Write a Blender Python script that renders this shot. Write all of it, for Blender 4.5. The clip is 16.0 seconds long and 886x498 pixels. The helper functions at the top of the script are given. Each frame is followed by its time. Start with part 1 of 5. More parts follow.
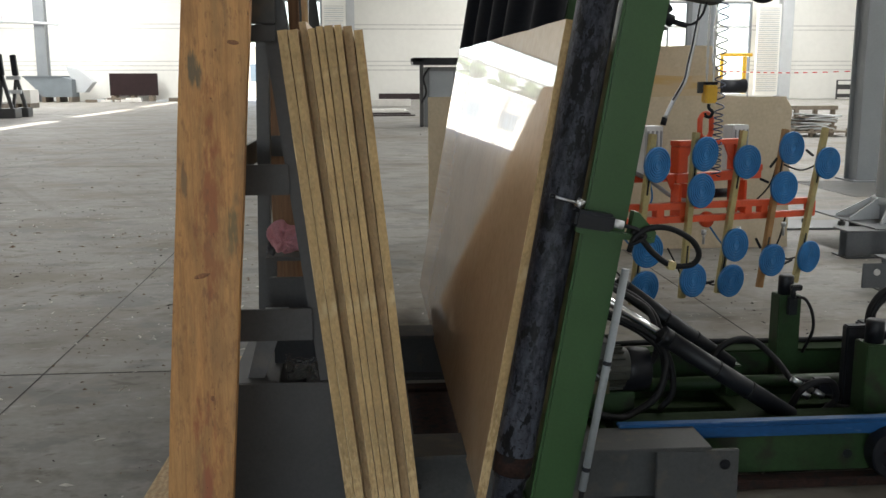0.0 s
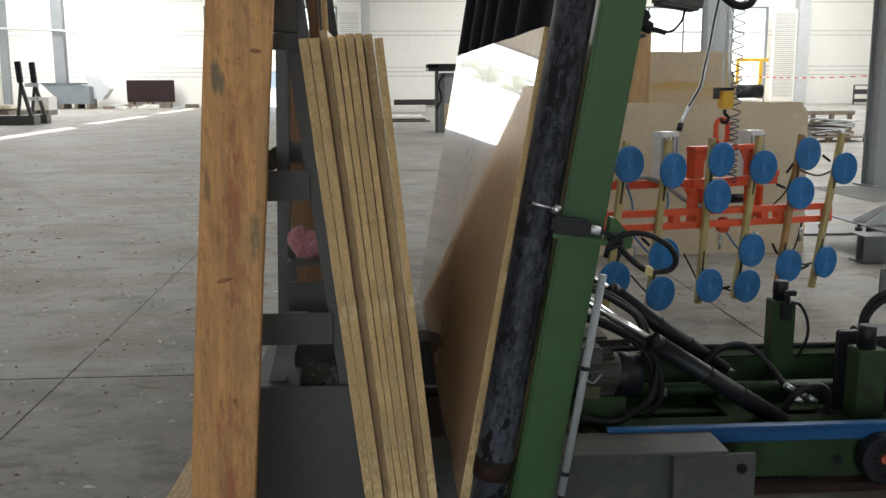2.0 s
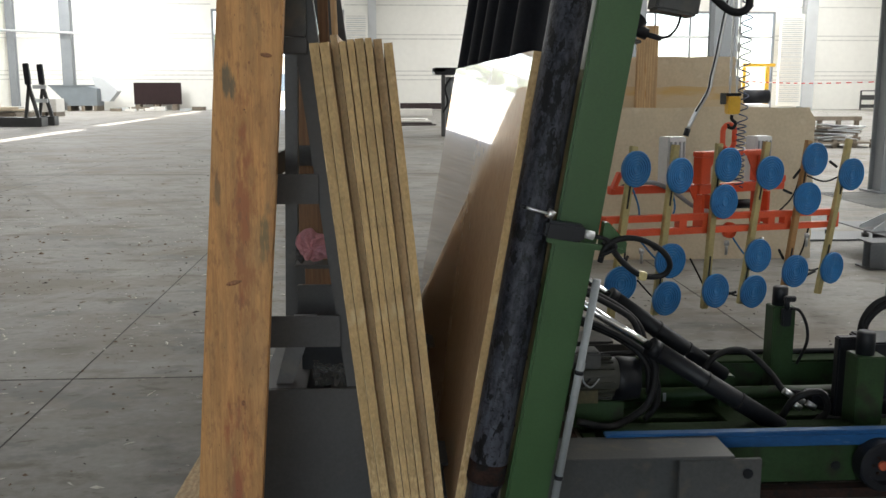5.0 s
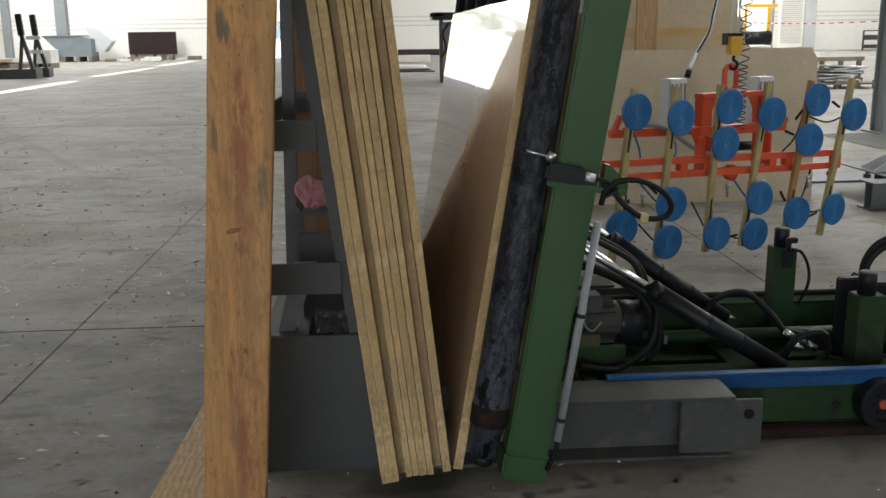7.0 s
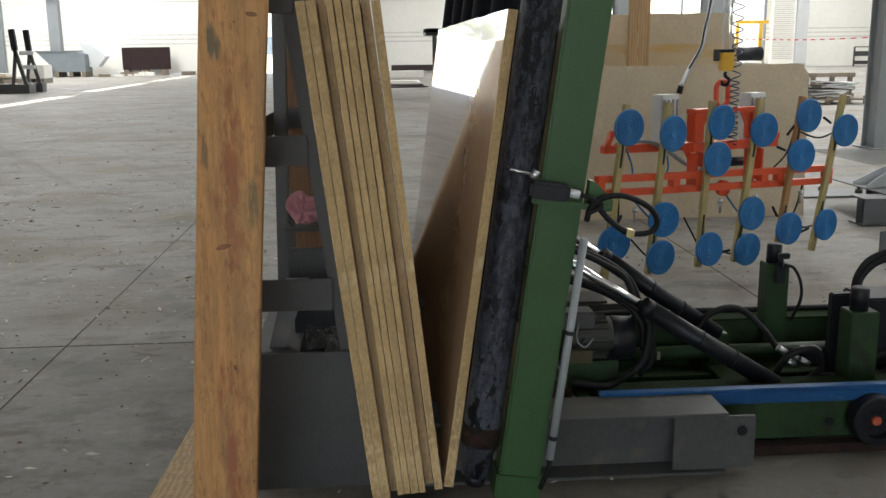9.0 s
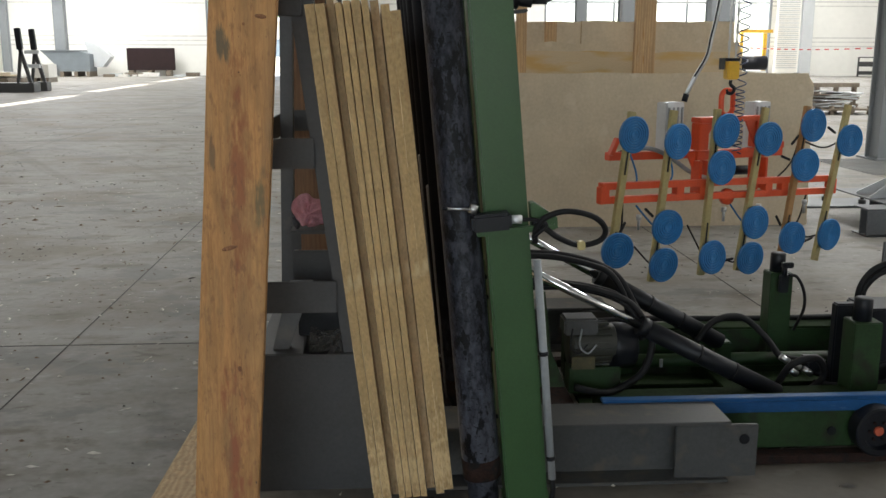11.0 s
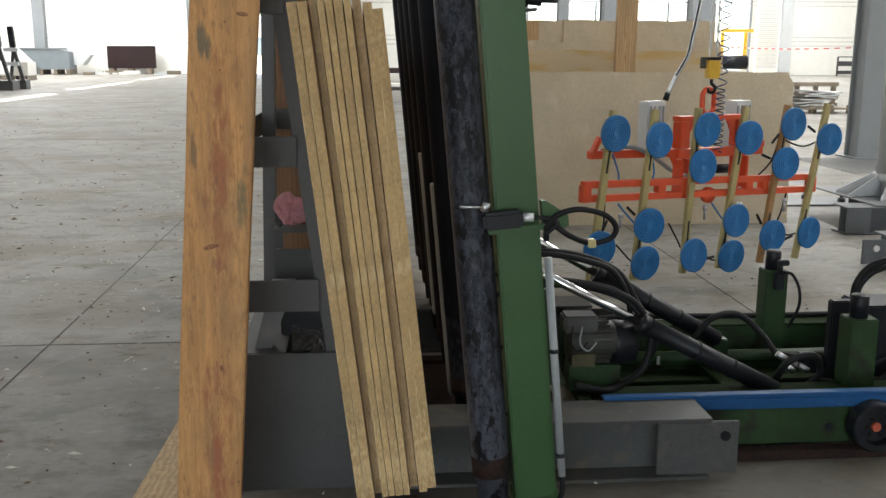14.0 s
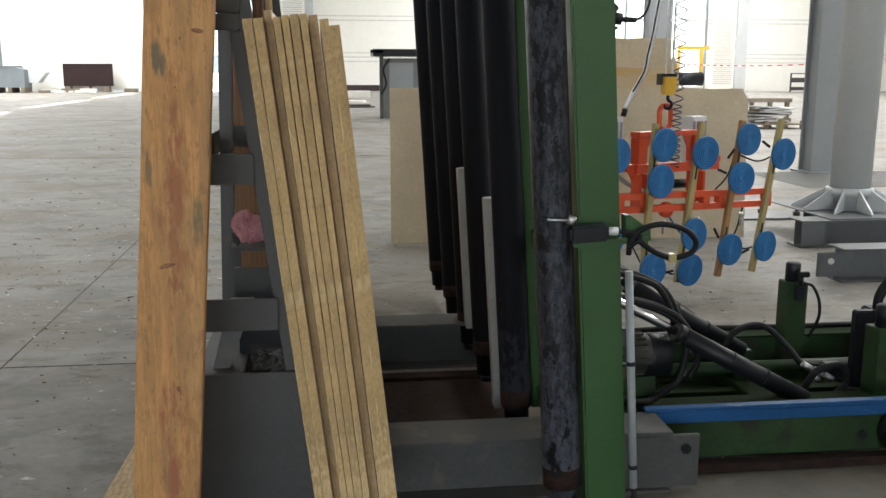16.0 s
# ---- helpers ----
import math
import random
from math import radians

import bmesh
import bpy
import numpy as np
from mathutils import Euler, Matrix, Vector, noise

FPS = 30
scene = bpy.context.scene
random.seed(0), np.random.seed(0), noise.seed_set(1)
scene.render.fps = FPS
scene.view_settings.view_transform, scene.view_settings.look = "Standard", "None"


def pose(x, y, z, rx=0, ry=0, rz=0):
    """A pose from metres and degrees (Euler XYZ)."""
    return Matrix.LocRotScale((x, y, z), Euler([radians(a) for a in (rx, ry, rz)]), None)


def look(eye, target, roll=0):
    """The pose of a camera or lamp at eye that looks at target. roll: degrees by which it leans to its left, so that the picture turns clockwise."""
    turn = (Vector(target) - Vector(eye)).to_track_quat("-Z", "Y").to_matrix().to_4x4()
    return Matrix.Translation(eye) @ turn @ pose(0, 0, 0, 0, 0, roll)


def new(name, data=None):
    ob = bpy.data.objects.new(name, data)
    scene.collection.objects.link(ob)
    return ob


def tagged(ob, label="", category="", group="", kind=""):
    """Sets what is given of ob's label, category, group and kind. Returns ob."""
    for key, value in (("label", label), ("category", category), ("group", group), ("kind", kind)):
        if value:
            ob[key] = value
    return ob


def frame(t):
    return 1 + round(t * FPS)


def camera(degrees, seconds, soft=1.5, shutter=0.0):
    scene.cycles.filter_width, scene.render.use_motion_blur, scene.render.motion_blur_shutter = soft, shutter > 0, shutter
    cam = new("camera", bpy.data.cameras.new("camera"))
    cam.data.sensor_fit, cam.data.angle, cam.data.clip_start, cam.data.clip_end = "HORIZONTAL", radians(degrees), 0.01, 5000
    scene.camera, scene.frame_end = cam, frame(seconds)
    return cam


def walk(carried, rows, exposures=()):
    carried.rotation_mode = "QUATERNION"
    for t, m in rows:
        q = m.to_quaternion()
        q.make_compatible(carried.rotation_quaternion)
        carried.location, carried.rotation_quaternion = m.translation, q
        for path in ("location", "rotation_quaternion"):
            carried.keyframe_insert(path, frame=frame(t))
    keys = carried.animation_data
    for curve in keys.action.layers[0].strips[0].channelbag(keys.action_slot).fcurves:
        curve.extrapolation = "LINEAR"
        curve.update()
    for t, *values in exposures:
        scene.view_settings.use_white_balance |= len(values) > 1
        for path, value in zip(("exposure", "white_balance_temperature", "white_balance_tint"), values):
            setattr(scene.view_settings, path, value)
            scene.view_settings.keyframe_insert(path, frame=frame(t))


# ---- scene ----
cam = camera(50.27, 16.0)
# seconds, x, y, z, yaw, pitch, roll
PATH = [
    (0.0, 0.022, 0.030, 1.444, -4.678, -10.349, -0.081),
    (0.5, 0.028, 0.026, 1.444, -4.334, -10.633, -0.383),
    (1.0, 0.023, 0.020, 1.447, -4.424, -10.332, -0.382),
    (1.5, 0.014, 0.008, 1.447, -4.170, -10.145, -0.259),
    (2.0, 0.008, -0.002, 1.448, -3.770, -10.002, -0.236),
    (2.5, 0.006, -0.003, 1.447, -3.523, -9.981, -0.123),
    (3.0, 0.004, -0.003, 1.448, -3.607, -9.912, -0.089),
    (3.5, 0.005, -0.010, 1.449, -3.720, -9.782, -0.152),
    (6.0, -0.004, -0.015, 1.451, -3.156, -9.804, -0.015),
    (6.5, -0.000, -0.006, 1.441, -3.335, -12.135, -0.512),
    (7.0, 0.000, -0.000, 1.440, -3.400, -12.950, -0.750),
    (7.5, 0.003, 0.003, 1.441, -3.505, -12.601, -0.756),
    (8.0, 0.006, 0.006, 1.440, -3.568, -12.382, -0.787),
    (8.5, 0.008, 0.011, 1.441, -3.775, -12.199, -0.812),
    (11.0, -0.005, 0.007, 1.441, -3.726, -11.770, 0.116),
    (11.5, -0.005, 0.009, 1.440, -3.894, -11.730, 0.195),
    (12.0, -0.004, 0.005, 1.440, -3.863, -11.791, 0.199),
    (12.5, -0.006, 0.004, 1.441, -3.856, -11.937, 0.093),
    (13.0, -0.003, 0.008, 1.441, -4.024, -12.101, 0.037),
    (13.5, -0.006, 0.009, 1.440, -4.206, -12.118, 0.136),
    (14.0, -0.005, 0.007, 1.440, -4.801, -11.844, 0.247),
    (14.5, -0.002, 0.002, 1.442, -5.087, -11.754, 0.161),
    (15.0, -0.003, 0.006, 1.442, -4.966, -11.515, 0.046),
    (15.5, -0.001, 0.008, 1.441, -5.183, -10.747, 0.053),
    (16.0, 0.003, 0.015, 1.438, -7.145, -10.826, 0.161),
]
walk(cam, [(t, pose(x, y, z, 90 + b, 0, a) @ pose(0, 0, 0, 0, 0, c)) for t, x, y, z, a, b, c in PATH],
     exposures=[(0.0, 1.84), (0.5, 1.84), (1.5, 1.93), (2.5, 1.95), (3.5, 1.97), (6.0, 1.93), (7.0, 1.87), (8.5, 1.93), (11.0, 1.95), (12.0, 1.98), (12.5, 2.02), (13.0, 2.27), (13.5, 2.31), (14.0, 2.3), (16.0, 2.29)])

# ---- light ----
world = bpy.data.worlds.new("sky")
scene.world = world
world.use_nodes = True
wn = world.node_tree.nodes
sky = wn.new("ShaderNodeTexSky")
sky.sky_type = "NISHITA"
sky.sun_disc = False
SUN_EL, SUN_AZ = 62.0, 120.0
sky.sun_elevation = radians(SUN_EL)
sky.sun_rotation = radians(-SUN_AZ)
wn["Background"].inputs["Strength"].default_value = 0.15
world.node_tree.links.new(sky.outputs["Color"], wn["Background"].inputs["Color"])

sun = new("sun", bpy.data.lights.new("sun", "SUN"))
sun.data.energy, sun.data.angle, sun.data.color = 5.0, radians(0.4), (1.0, 0.95, 0.87)
sun.matrix_basis = look((-60 * math.sin(radians(SUN_AZ)), 60 * math.cos(radians(SUN_AZ)), 60 * math.tan(radians(SUN_EL))), (0, 0, 0))


def opening_light(name, eye, target, sx, sy, power, color=(0.985, 0.985, 0.965)):
    lamp = bpy.data.lights.new(name, "AREA")
    lamp.shape, lamp.size, lamp.size_y, lamp.energy, lamp.color = "RECTANGLE", sx, sy, power, color
    ob = new(name, lamp)
    ob.matrix_basis = look(eye, target)
    return ob


# Fill lamps under unseen, added skylights; places and powers set to balance brightness.
for sk_x, sk_a, sk_b, sk_w in ((-9.0, 2, 57, 500), (-18.0, 47, 57, 800), (10.0, 4, 57, 1350), (26.0, -9, 57, 2100)):
    opening_light("roof_fill_lamp", (sk_x, (sk_a + sk_b) / 2, 9.9), (sk_x, (sk_a + sk_b) / 2 + 0.001, 0), 2.4, sk_b - sk_a, sk_w)
opening_light("door_lamp", (-6.6, 59.7, 3.0), (-6.6, 0, 1.0), 7.8, 5.8, 40)
opening_light("door_lamp", (17.4, 59.7, 3.0), (17.4, 0, 1.0), 14.0, 5.8, 900)
# Fill lamp behind the camera at an unseen gate, added to light front faces.
opening_light("rear_fill_lamp", (-4.0, -13.7, 3.0), (-4.0, 0, 2.0), 12.0, 5.0, 125)


# ---- materials ----
def tone(c, k):
    return tuple(min(1.0, v * k) for v in c)


def material(name, color, rough=0.6, metal=0.0, grain=60.0, wear=4.0, spread=0.25, bump=0.15, second=None, amount=0.5,
             stretch=(1, 1, 1), each=0.0, spec=0.5, span=0.12):
    """Two scales of noise over a base colour, with fine relief."""
    m = bpy.data.materials.new(name)
    m.use_nodes = True
    n, l = m.node_tree.nodes, m.node_tree.links
    b = n["Principled BSDF"]
    b.inputs["Metallic"].default_value = metal
    b.inputs["Specular IOR Level"].default_value = spec
    tc = n.new("ShaderNodeTexCoord")
    mp = n.new("ShaderNodeMapping")
    mp.inputs["Scale"].default_value = stretch
    l.new(tc.outputs["Object"], mp.inputs["Vector"])
    fine, coarse = n.new("ShaderNodeTexNoise"), n.new("ShaderNodeTexNoise")
    fine.inputs["Scale"].default_value, fine.inputs["Detail"].default_value = grain, 4
    coarse.inputs["Scale"].default_value, coarse.inputs["Detail"].default_value = wear, 6
    coarse.inputs["Roughness"].default_value = 0.65
    for t in (fine, coarse):
        l.new(mp.outputs["Vector"], t.inputs["Vector"])
    ramp = n.new("ShaderNodeValToRGB")
    ramp.color_ramp.elements[0].position, ramp.color_ramp.elements[1].position = 0.3, 0.72
    ramp.color_ramp.elements[0].color = (*tone(color, 1 - spread), 1)
    ramp.color_ramp.elements[1].color = (*tone(color, 1 + spread), 1)
    mix = n.new("ShaderNodeMath")
    mix.operation = "MULTIPLY_ADD"
    mix.inputs[1].default_value = 0.4
    l.new(fine.outputs["Fac"], mix.inputs[0])
    half = n.new("ShaderNodeMath")
    half.operation = "MULTIPLY"
    half.inputs[1].default_value = 0.6
    l.new(coarse.outputs["Fac"], half.inputs[0])
    l.new(half.outputs[0], mix.inputs[2])
    l.new(mix.outputs[0], ramp.inputs["Fac"])
    out = ramp.outputs["Color"]
    if second:
        spots = n.new("ShaderNodeTexNoise")
        spots.inputs["Scale"].default_value, spots.inputs["Detail"].default_value = wear * 2.3, 8
        l.new(mp.outputs["Vector"], spots.inputs["Vector"])
        edge = n.new("ShaderNodeValToRGB")
        edge.color_ramp.elements[0].position, edge.color_ramp.elements[1].position = 1 - amount, min(1.0, 1.14 - amount)
        l.new(spots.outputs["Fac"], edge.inputs["Fac"])
        mc = n.new("ShaderNodeMix")
        mc.data_type = "RGBA"
        l.new(edge.outputs["Color"], mc.inputs["Factor"])
        l.new(out, mc.inputs["A"])
        mc.inputs["B"].default_value = (*second, 1)
        out = mc.outputs["Result"]
    if each:
        info = n.new("ShaderNodeObjectInfo")
        hsv = n.new("ShaderNodeHueSaturation")
        rng = n.new("ShaderNodeMapRange")
        rng.inputs["To Min"].default_value, rng.inputs["To Max"].default_value = 1 - each, 1 + each
        l.new(info.outputs["Random"], rng.inputs["Value"])
        l.new(rng.outputs["Result"], hsv.inputs["Value"])
        l.new(out, hsv.inputs["Color"])
        out = hsv.outputs["Color"]
    l.new(out, b.inputs["Base Color"])
    rr = n.new("ShaderNodeMapRange")
    rr.inputs["To Min"].default_value, rr.inputs["To Max"].default_value = max(0.02, rough - span), min(1.0, rough + span)
    l.new(coarse.outputs["Fac"], rr.inputs["Value"])
    l.new(rr.outputs["Result"], b.inputs["Roughness"])
    bp = n.new("ShaderNodeBump")
    bp.inputs["Strength"].default_value, bp.inputs["Distance"].default_value = bump, 0.004
    l.new(mix.outputs[0], bp.inputs["Height"])
    l.new(bp.outputs["Normal"], b.inputs["Normal"])
    return m


def wood_material(name, color, dark, fade=0.4):
    m = material(name, color, 0.7, grain=40, wear=3, spread=0.35, bump=0.3, second=dark, amount=0.42, stretch=(9, 9, 0.9))
    n, l = m.node_tree.nodes, m.node_tree.links
    b = n["Principled BSDF"]
    old = b.inputs["Base Color"].links[0].from_socket
    tc = n.new("ShaderNodeTexCoord")
    mp = n.new("ShaderNodeMapping")
    mp.inputs["Scale"].default_value = (16, 16, 1.3)
    l.new(tc.outputs["Object"], mp.inputs["Vector"])
    wv = n.new("ShaderNodeTexWave")
    wv.inputs["Scale"].default_value, wv.inputs["Distortion"].default_value = 0.9, 7.0
    wv.inputs["Detail"].default_value = 3
    l.new(mp.outputs["Vector"], wv.inputs["Vector"])
    mc = n.new("ShaderNodeMix")
    mc.data_type, mc.blend_type = "RGBA", "MULTIPLY"
    mc.inputs["Factor"].default_value = fade
    ramp = n.new("ShaderNodeValToRGB")
    ramp.color_ramp.elements[0].color, ramp.color_ramp.elements[1].color = (0.55, 0.38, 0.28, 1), (1, 1, 1, 1)
    l.new(wv.outputs["Fac"], ramp.inputs["Fac"])
    l.new(old, mc.inputs["A"])
    l.new(ramp.outputs["Color"], mc.inputs["B"])
    l.new(mc.outputs["Result"], b.inputs["Base Color"])
    return m


def layer(m, color, scale, stretch, lo, hi, most, shift=0.0, mask=None, detail=7, turn=0.0):
    """Blends a colour over the material where a noise rises from lo to hi, inside the mask if one is given."""
    n, l = m.node_tree.nodes, m.node_tree.links
    b = n["Principled BSDF"]
    tc, mp, nz = n.new("ShaderNodeTexCoord"), n.new("ShaderNodeMapping"), n.new("ShaderNodeTexNoise")
    mp.inputs["Scale"].default_value, mp.inputs["Location"].default_value = stretch, (shift, shift * 1.7, shift * 0.6)
    if turn:
        mp.vector_type = "TEXTURE"
        mp.inputs["Rotation"].default_value = (0, 0, radians(turn))
        mp.inputs["Scale"].default_value = tuple(1 / v for v in stretch)
    l.new(tc.outputs["Object"], mp.inputs["Vector"])
    l.new(mp.outputs["Vector"], nz.inputs["Vector"])
    nz.inputs["Scale"].default_value, nz.inputs["Detail"].default_value = scale, detail
    nz.inputs["Roughness"].default_value = 0.62
    value = nz.outputs["Fac"]
    if mask:
        # an uneven oval: centre, half sizes
        (cx, cy, cz), (rx, ry, rz) = mask
        mq = n.new("ShaderNodeMapping")
        mq.inputs["Scale"].default_value = (1 / rx, 1 / ry, 1 / rz)
        mq.inputs["Location"].default_value = (-cx / rx, -cy / ry, -cz / rz)
        l.new(tc.outputs["Object"], mq.inputs["Vector"])
        ln = n.new("ShaderNodeVectorMath")
        ln.operation = "LENGTH"
        l.new(mq.outputs["Vector"], ln.inputs[0])
        sub = n.new("ShaderNodeMath")
        sub.operation = "MULTIPLY_ADD"
        sub.inputs[1].default_value = -0.35
        l.new(ln.outputs["Value"], sub.inputs[0])
        l.new(value, sub.inputs[2])
        value = sub.outputs[0]
    rg = n.new("ShaderNodeMapRange")
    rg.inputs["From Min"].default_value, rg.inputs["From Max"].default_value, rg.inputs["To Max"].default_value = lo, hi, most
    l.new(value, rg.inputs["Value"])
    mx = n.new("ShaderNodeMix")
    mx.data_type = "RGBA"
    l.new(rg.outputs["Result"], mx.inputs["Factor"])
    l.new(b.inputs["Base Color"].links[0].from_socket, mx.inputs["A"])
    mx.inputs["B"].default_value = (*color, 1)
    l.new(mx.outputs["Result"], b.inputs["Base Color"])


CONCRETE = material("concrete", (0.240, 0.230, 0.210), 0.64, grain=26, wear=1.8, spread=0.30, bump=0.3, spec=0.30)
layer(CONCRETE, (0.320, 0.312, 0.292), 1.0, (0.6, 0.9, 1), 0.50, 0.68, 0.6, 4.0)
layer(CONCRETE, (0.160, 0.136, 0.104), 1.1, (0.6, 1.0, 1), 0.48, 0.64, 0.75, 11.0)
layer(CONCRETE, (0.120, 0.099, 0.074), 3.4, (0.6, 1.2, 1), 0.54, 0.68, 0.75, 23.0)
layer(CONCRETE, (0.136, 0.136, 0.134), 1.7, (0.8, 1.2, 1), 0.56, 0.61, 0.55, 37.0)
layer(CONCRETE, (0.088, 0.072, 0.053), 11.0, (0.6, 1.2, 1), 0.60, 0.69, 0.7, 51.0)
layer(CONCRETE, (0.368, 0.360, 0.340), 8.0, (0.6, 1.2, 1), 0.62, 0.71, 0.6, 61.0)
layer(CONCRETE, (0.352, 0.344, 0.320), 1.5, (0.07, 1.9, 1), 0.58, 0.70, 0.4, 7.0, turn=66)
layer(CONCRETE, (0.112, 0.100, 0.084), 1.3, (0.07, 2.2, 1), 0.58, 0.70, 0.4, 15.0, turn=118)
# Dark oval at the machine: brown grime plus shade painted into the floor colour.
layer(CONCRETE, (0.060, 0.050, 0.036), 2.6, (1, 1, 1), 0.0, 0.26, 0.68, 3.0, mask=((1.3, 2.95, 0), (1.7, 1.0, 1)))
# Inner carriage plates: the shade down there is put into this near-black green.
SHADEDPLATE = material("shaded_plate", (0.017, 0.030, 0.012), 0.85, wear=8, spread=0.5, spec=0.08)
GUIDE = material("guide_paint", (0.21, 0.208, 0.20), 0.55, wear=8, spread=0.15)
CHALK = material("chips", (0.55, 0.52, 0.46), 0.9, spread=0.3)
DARKCHIP = material("dirt", (0.045, 0.04, 0.036), 0.9, spec=0.1)
COILBLUE = material("coil_blue", (0.03, 0.045, 0.10), 0.45)
CONDUIT = material("conduit_grey", (0.24, 0.255, 0.265), 0.5, wear=10, spread=0.15)
OCHRE = material("ochre_plate", (0.06, 0.05, 0.018), 0.6, wear=30, spread=0.4)
HUBRED = material("hub_red", (0.38, 0.07, 0.03), 0.6, wear=40, spread=0.4)
BROWNCHIP = material("bark_crumbs", (0.15, 0.10, 0.065), 0.9, spread=0.4)
JOINT = material("joint", (0.05, 0.047, 0.043), 0.9)
WALLPAINT = material("wall_paint", (0.80, 0.79, 0.74), 0.65, grain=3, wear=0.25, spread=0.06, bump=0.05)
GROOVE = material("groove", (0.60, 0.59, 0.56), 0.8)
ROOF = material("roof_sheet", (0.55, 0.56, 0.57), 0.6, wear=0.3, spread=0.1)
COLUMN = material("column_paint", (0.21, 0.225, 0.24), 0.5, wear=1.2, spread=0.15)
COLUMNLIGHT = material("column_light_paint", (0.50, 0.52, 0.53), 0.45, wear=1.2, spread=0.12)
BASEGREY = material("base_grey", (0.115, 0.122, 0.128), 0.5, wear=3, spread=0.2, second=(0.17, 0.165, 0.155), amount=0.36)
RACKGREY = material("rack_grey", (0.047, 0.047, 0.047), 0.5, grain=90, wear=5, spread=0.25, bump=0.08, second=(0.075, 0.070, 0.062), amount=0.36, spec=0.4)
BEAMGREY = material("beam_grey", (0.054, 0.055, 0.054), 0.55, grain=90, wear=5, spread=0.28, bump=0.1, second=(0.085, 0.075, 0.06), amount=0.45, spec=0.35)
GREEN = material("green_enamel", (0.031, 0.076, 0.025), 0.4, grain=120, wear=5, spread=0.16, bump=0.06, second=(0.03, 0.055, 0.02), amount=0.33, spec=0.33)
# Carriage copy of the green: darkened for its blocked light, with brown dirt spots.
DIRTYSHADEGREEN = material("dirty_shaded_green_enamel", (0.018, 0.042, 0.014), 0.5, grain=90, wear=4, spread=0.35, bump=0.1, second=(0.018, 0.019, 0.012), amount=0.48, spec=0.28)
MOTOR = material("motor_paint", (0.028, 0.029, 0.022), 0.55, grain=60, wear=12, spread=0.25)
RUBBER = material("worn_rubber", (0.017, 0.0185, 0.025), 0.44, grain=120, wear=30, spread=0.8, bump=0.9, stretch=(1.2, 1.2, 0.8), spec=0.17)
layer(RUBBER, (0.050, 0.055, 0.070), 1.0, (55, 55, 24), 0.47, 0.60, 0.65, 4.0, detail=9)
layer(RUBBER, (0.078, 0.084, 0.104), 1.0, (70, 70, 34), 0.30, 0.44, 0.5, 31.0, mask=((-0.056, 2.62, 0.1), (9, 0.8, 0.55)))
layer(RUBBER, (0.004, 0.004, 0.005), 1.0, (30, 30, 15), 0.54, 0.56, 0.97, 9.0, detail=9)
layer(RUBBER, (0.003, 0.003, 0.004), 1.0, (60, 60, 190), 0.60, 0.64, 0.9, 15.0)
layer(RUBBER, (0.20, 0.20, 0.21), 1.0, (130, 130, 90), 0.70, 0.74, 0.8, 21.0)
CLEANRUBBER = material("black_rubber", (0.005, 0.0055, 0.008), 0.72, grain=90, wear=10, spread=0.4, bump=0.25, spec=0.10)
layer(CLEANRUBBER, (0.03, 0.033, 0.045), 1.0, (40, 40, 20), 0.34, 0.44, 0.5, 12.0, mask=((-0.056, 3.32, 0.1), (9, 0.4, 0.5)))
RUST = material("rusty_steel", (0.026, 0.014, 0.011), 0.85, grain=120, wear=16, spread=0.6, bump=0.5, second=(0.012, 0.011, 0.011), amount=0.5, spec=0.15)
BLACK = material("black_plastic", (0.008, 0.009, 0.012), 0.45, grain=150, wear=12, spread=0.4, bump=0.1, second=(0.02, 0.022, 0.028), amount=0.36, spec=0.26)
HOSE = material("black_hose", (0.008, 0.008, 0.009), 0.6, wear=20, spread=0.3, spec=0.22)
CHROME = material("chrome_rod", (0.75, 0.76, 0.78), 0.12, 1.0, spread=0.05, bump=0.02)
STEEL = material("bright_steel", (0.52, 0.53, 0.54), 0.35, 1.0, wear=12, spread=0.15)
BLUERAIL = material("blue_cover", (0.005, 0.058, 0.17), 0.55, wear=6, spread=0.3, second=(0.07, 0.13, 0.22), amount=0.38, spec=0.3, stretch=(0.6, 2, 2))
BLUECUP = material("blue_rubber", (0.012, 0.135, 0.34), 0.5, wear=14, spread=0.22, bump=0.15, each=0.08)
ORANGE = material("orange_enamel", (0.62, 0.075, 0.022), 0.4, wear=6, spread=0.15)
ZINC = material("yellow_zinc", (0.42, 0.36, 0.18), 0.35, 0.7, wear=8, spread=0.22)
BROWNBAR = material("brown_bar", (0.30, 0.16, 0.06), 0.6, wear=8, spread=0.25)
YELLOW = material("yellow_enamel", (0.68, 0.40, 0.03), 0.4, wear=6, spread=0.12)
ALU = material("aluminium", (0.62, 0.63, 0.64), 0.5, 0.6, wear=10, spread=0.1)
def sawn_rim(name, color, pale, brown):
    m = material(name, color, 0.78, grain=130, wear=9, spread=0.46, bump=0.8, second=pale, amount=0.42, stretch=(1, 1, 0.6), each=0.16)
    layer(m, brown, 1.0, (34, 34, 3.2), 0.54, 0.70, 0.6, 5.0)
    layer(m, tone(pale, 1.25), 1.0, (60, 60, 8), 0.46, 0.52, 0.85, 9.0, mask=((0.0, 0, 0.7), (0.007, 9, 9)))
    layer(m, tone(brown, 0.6), 1.0, (120, 120, 26), 0.64, 0.70, 0.7, 27.0)
    layer(m, tone(pale, 1.35), 1.0, (150, 150, 40), 0.40, 0.50, 0.4, 33.0, mask=((0.015, 0, 0.1), (9, 9, 0.45)))
    return m


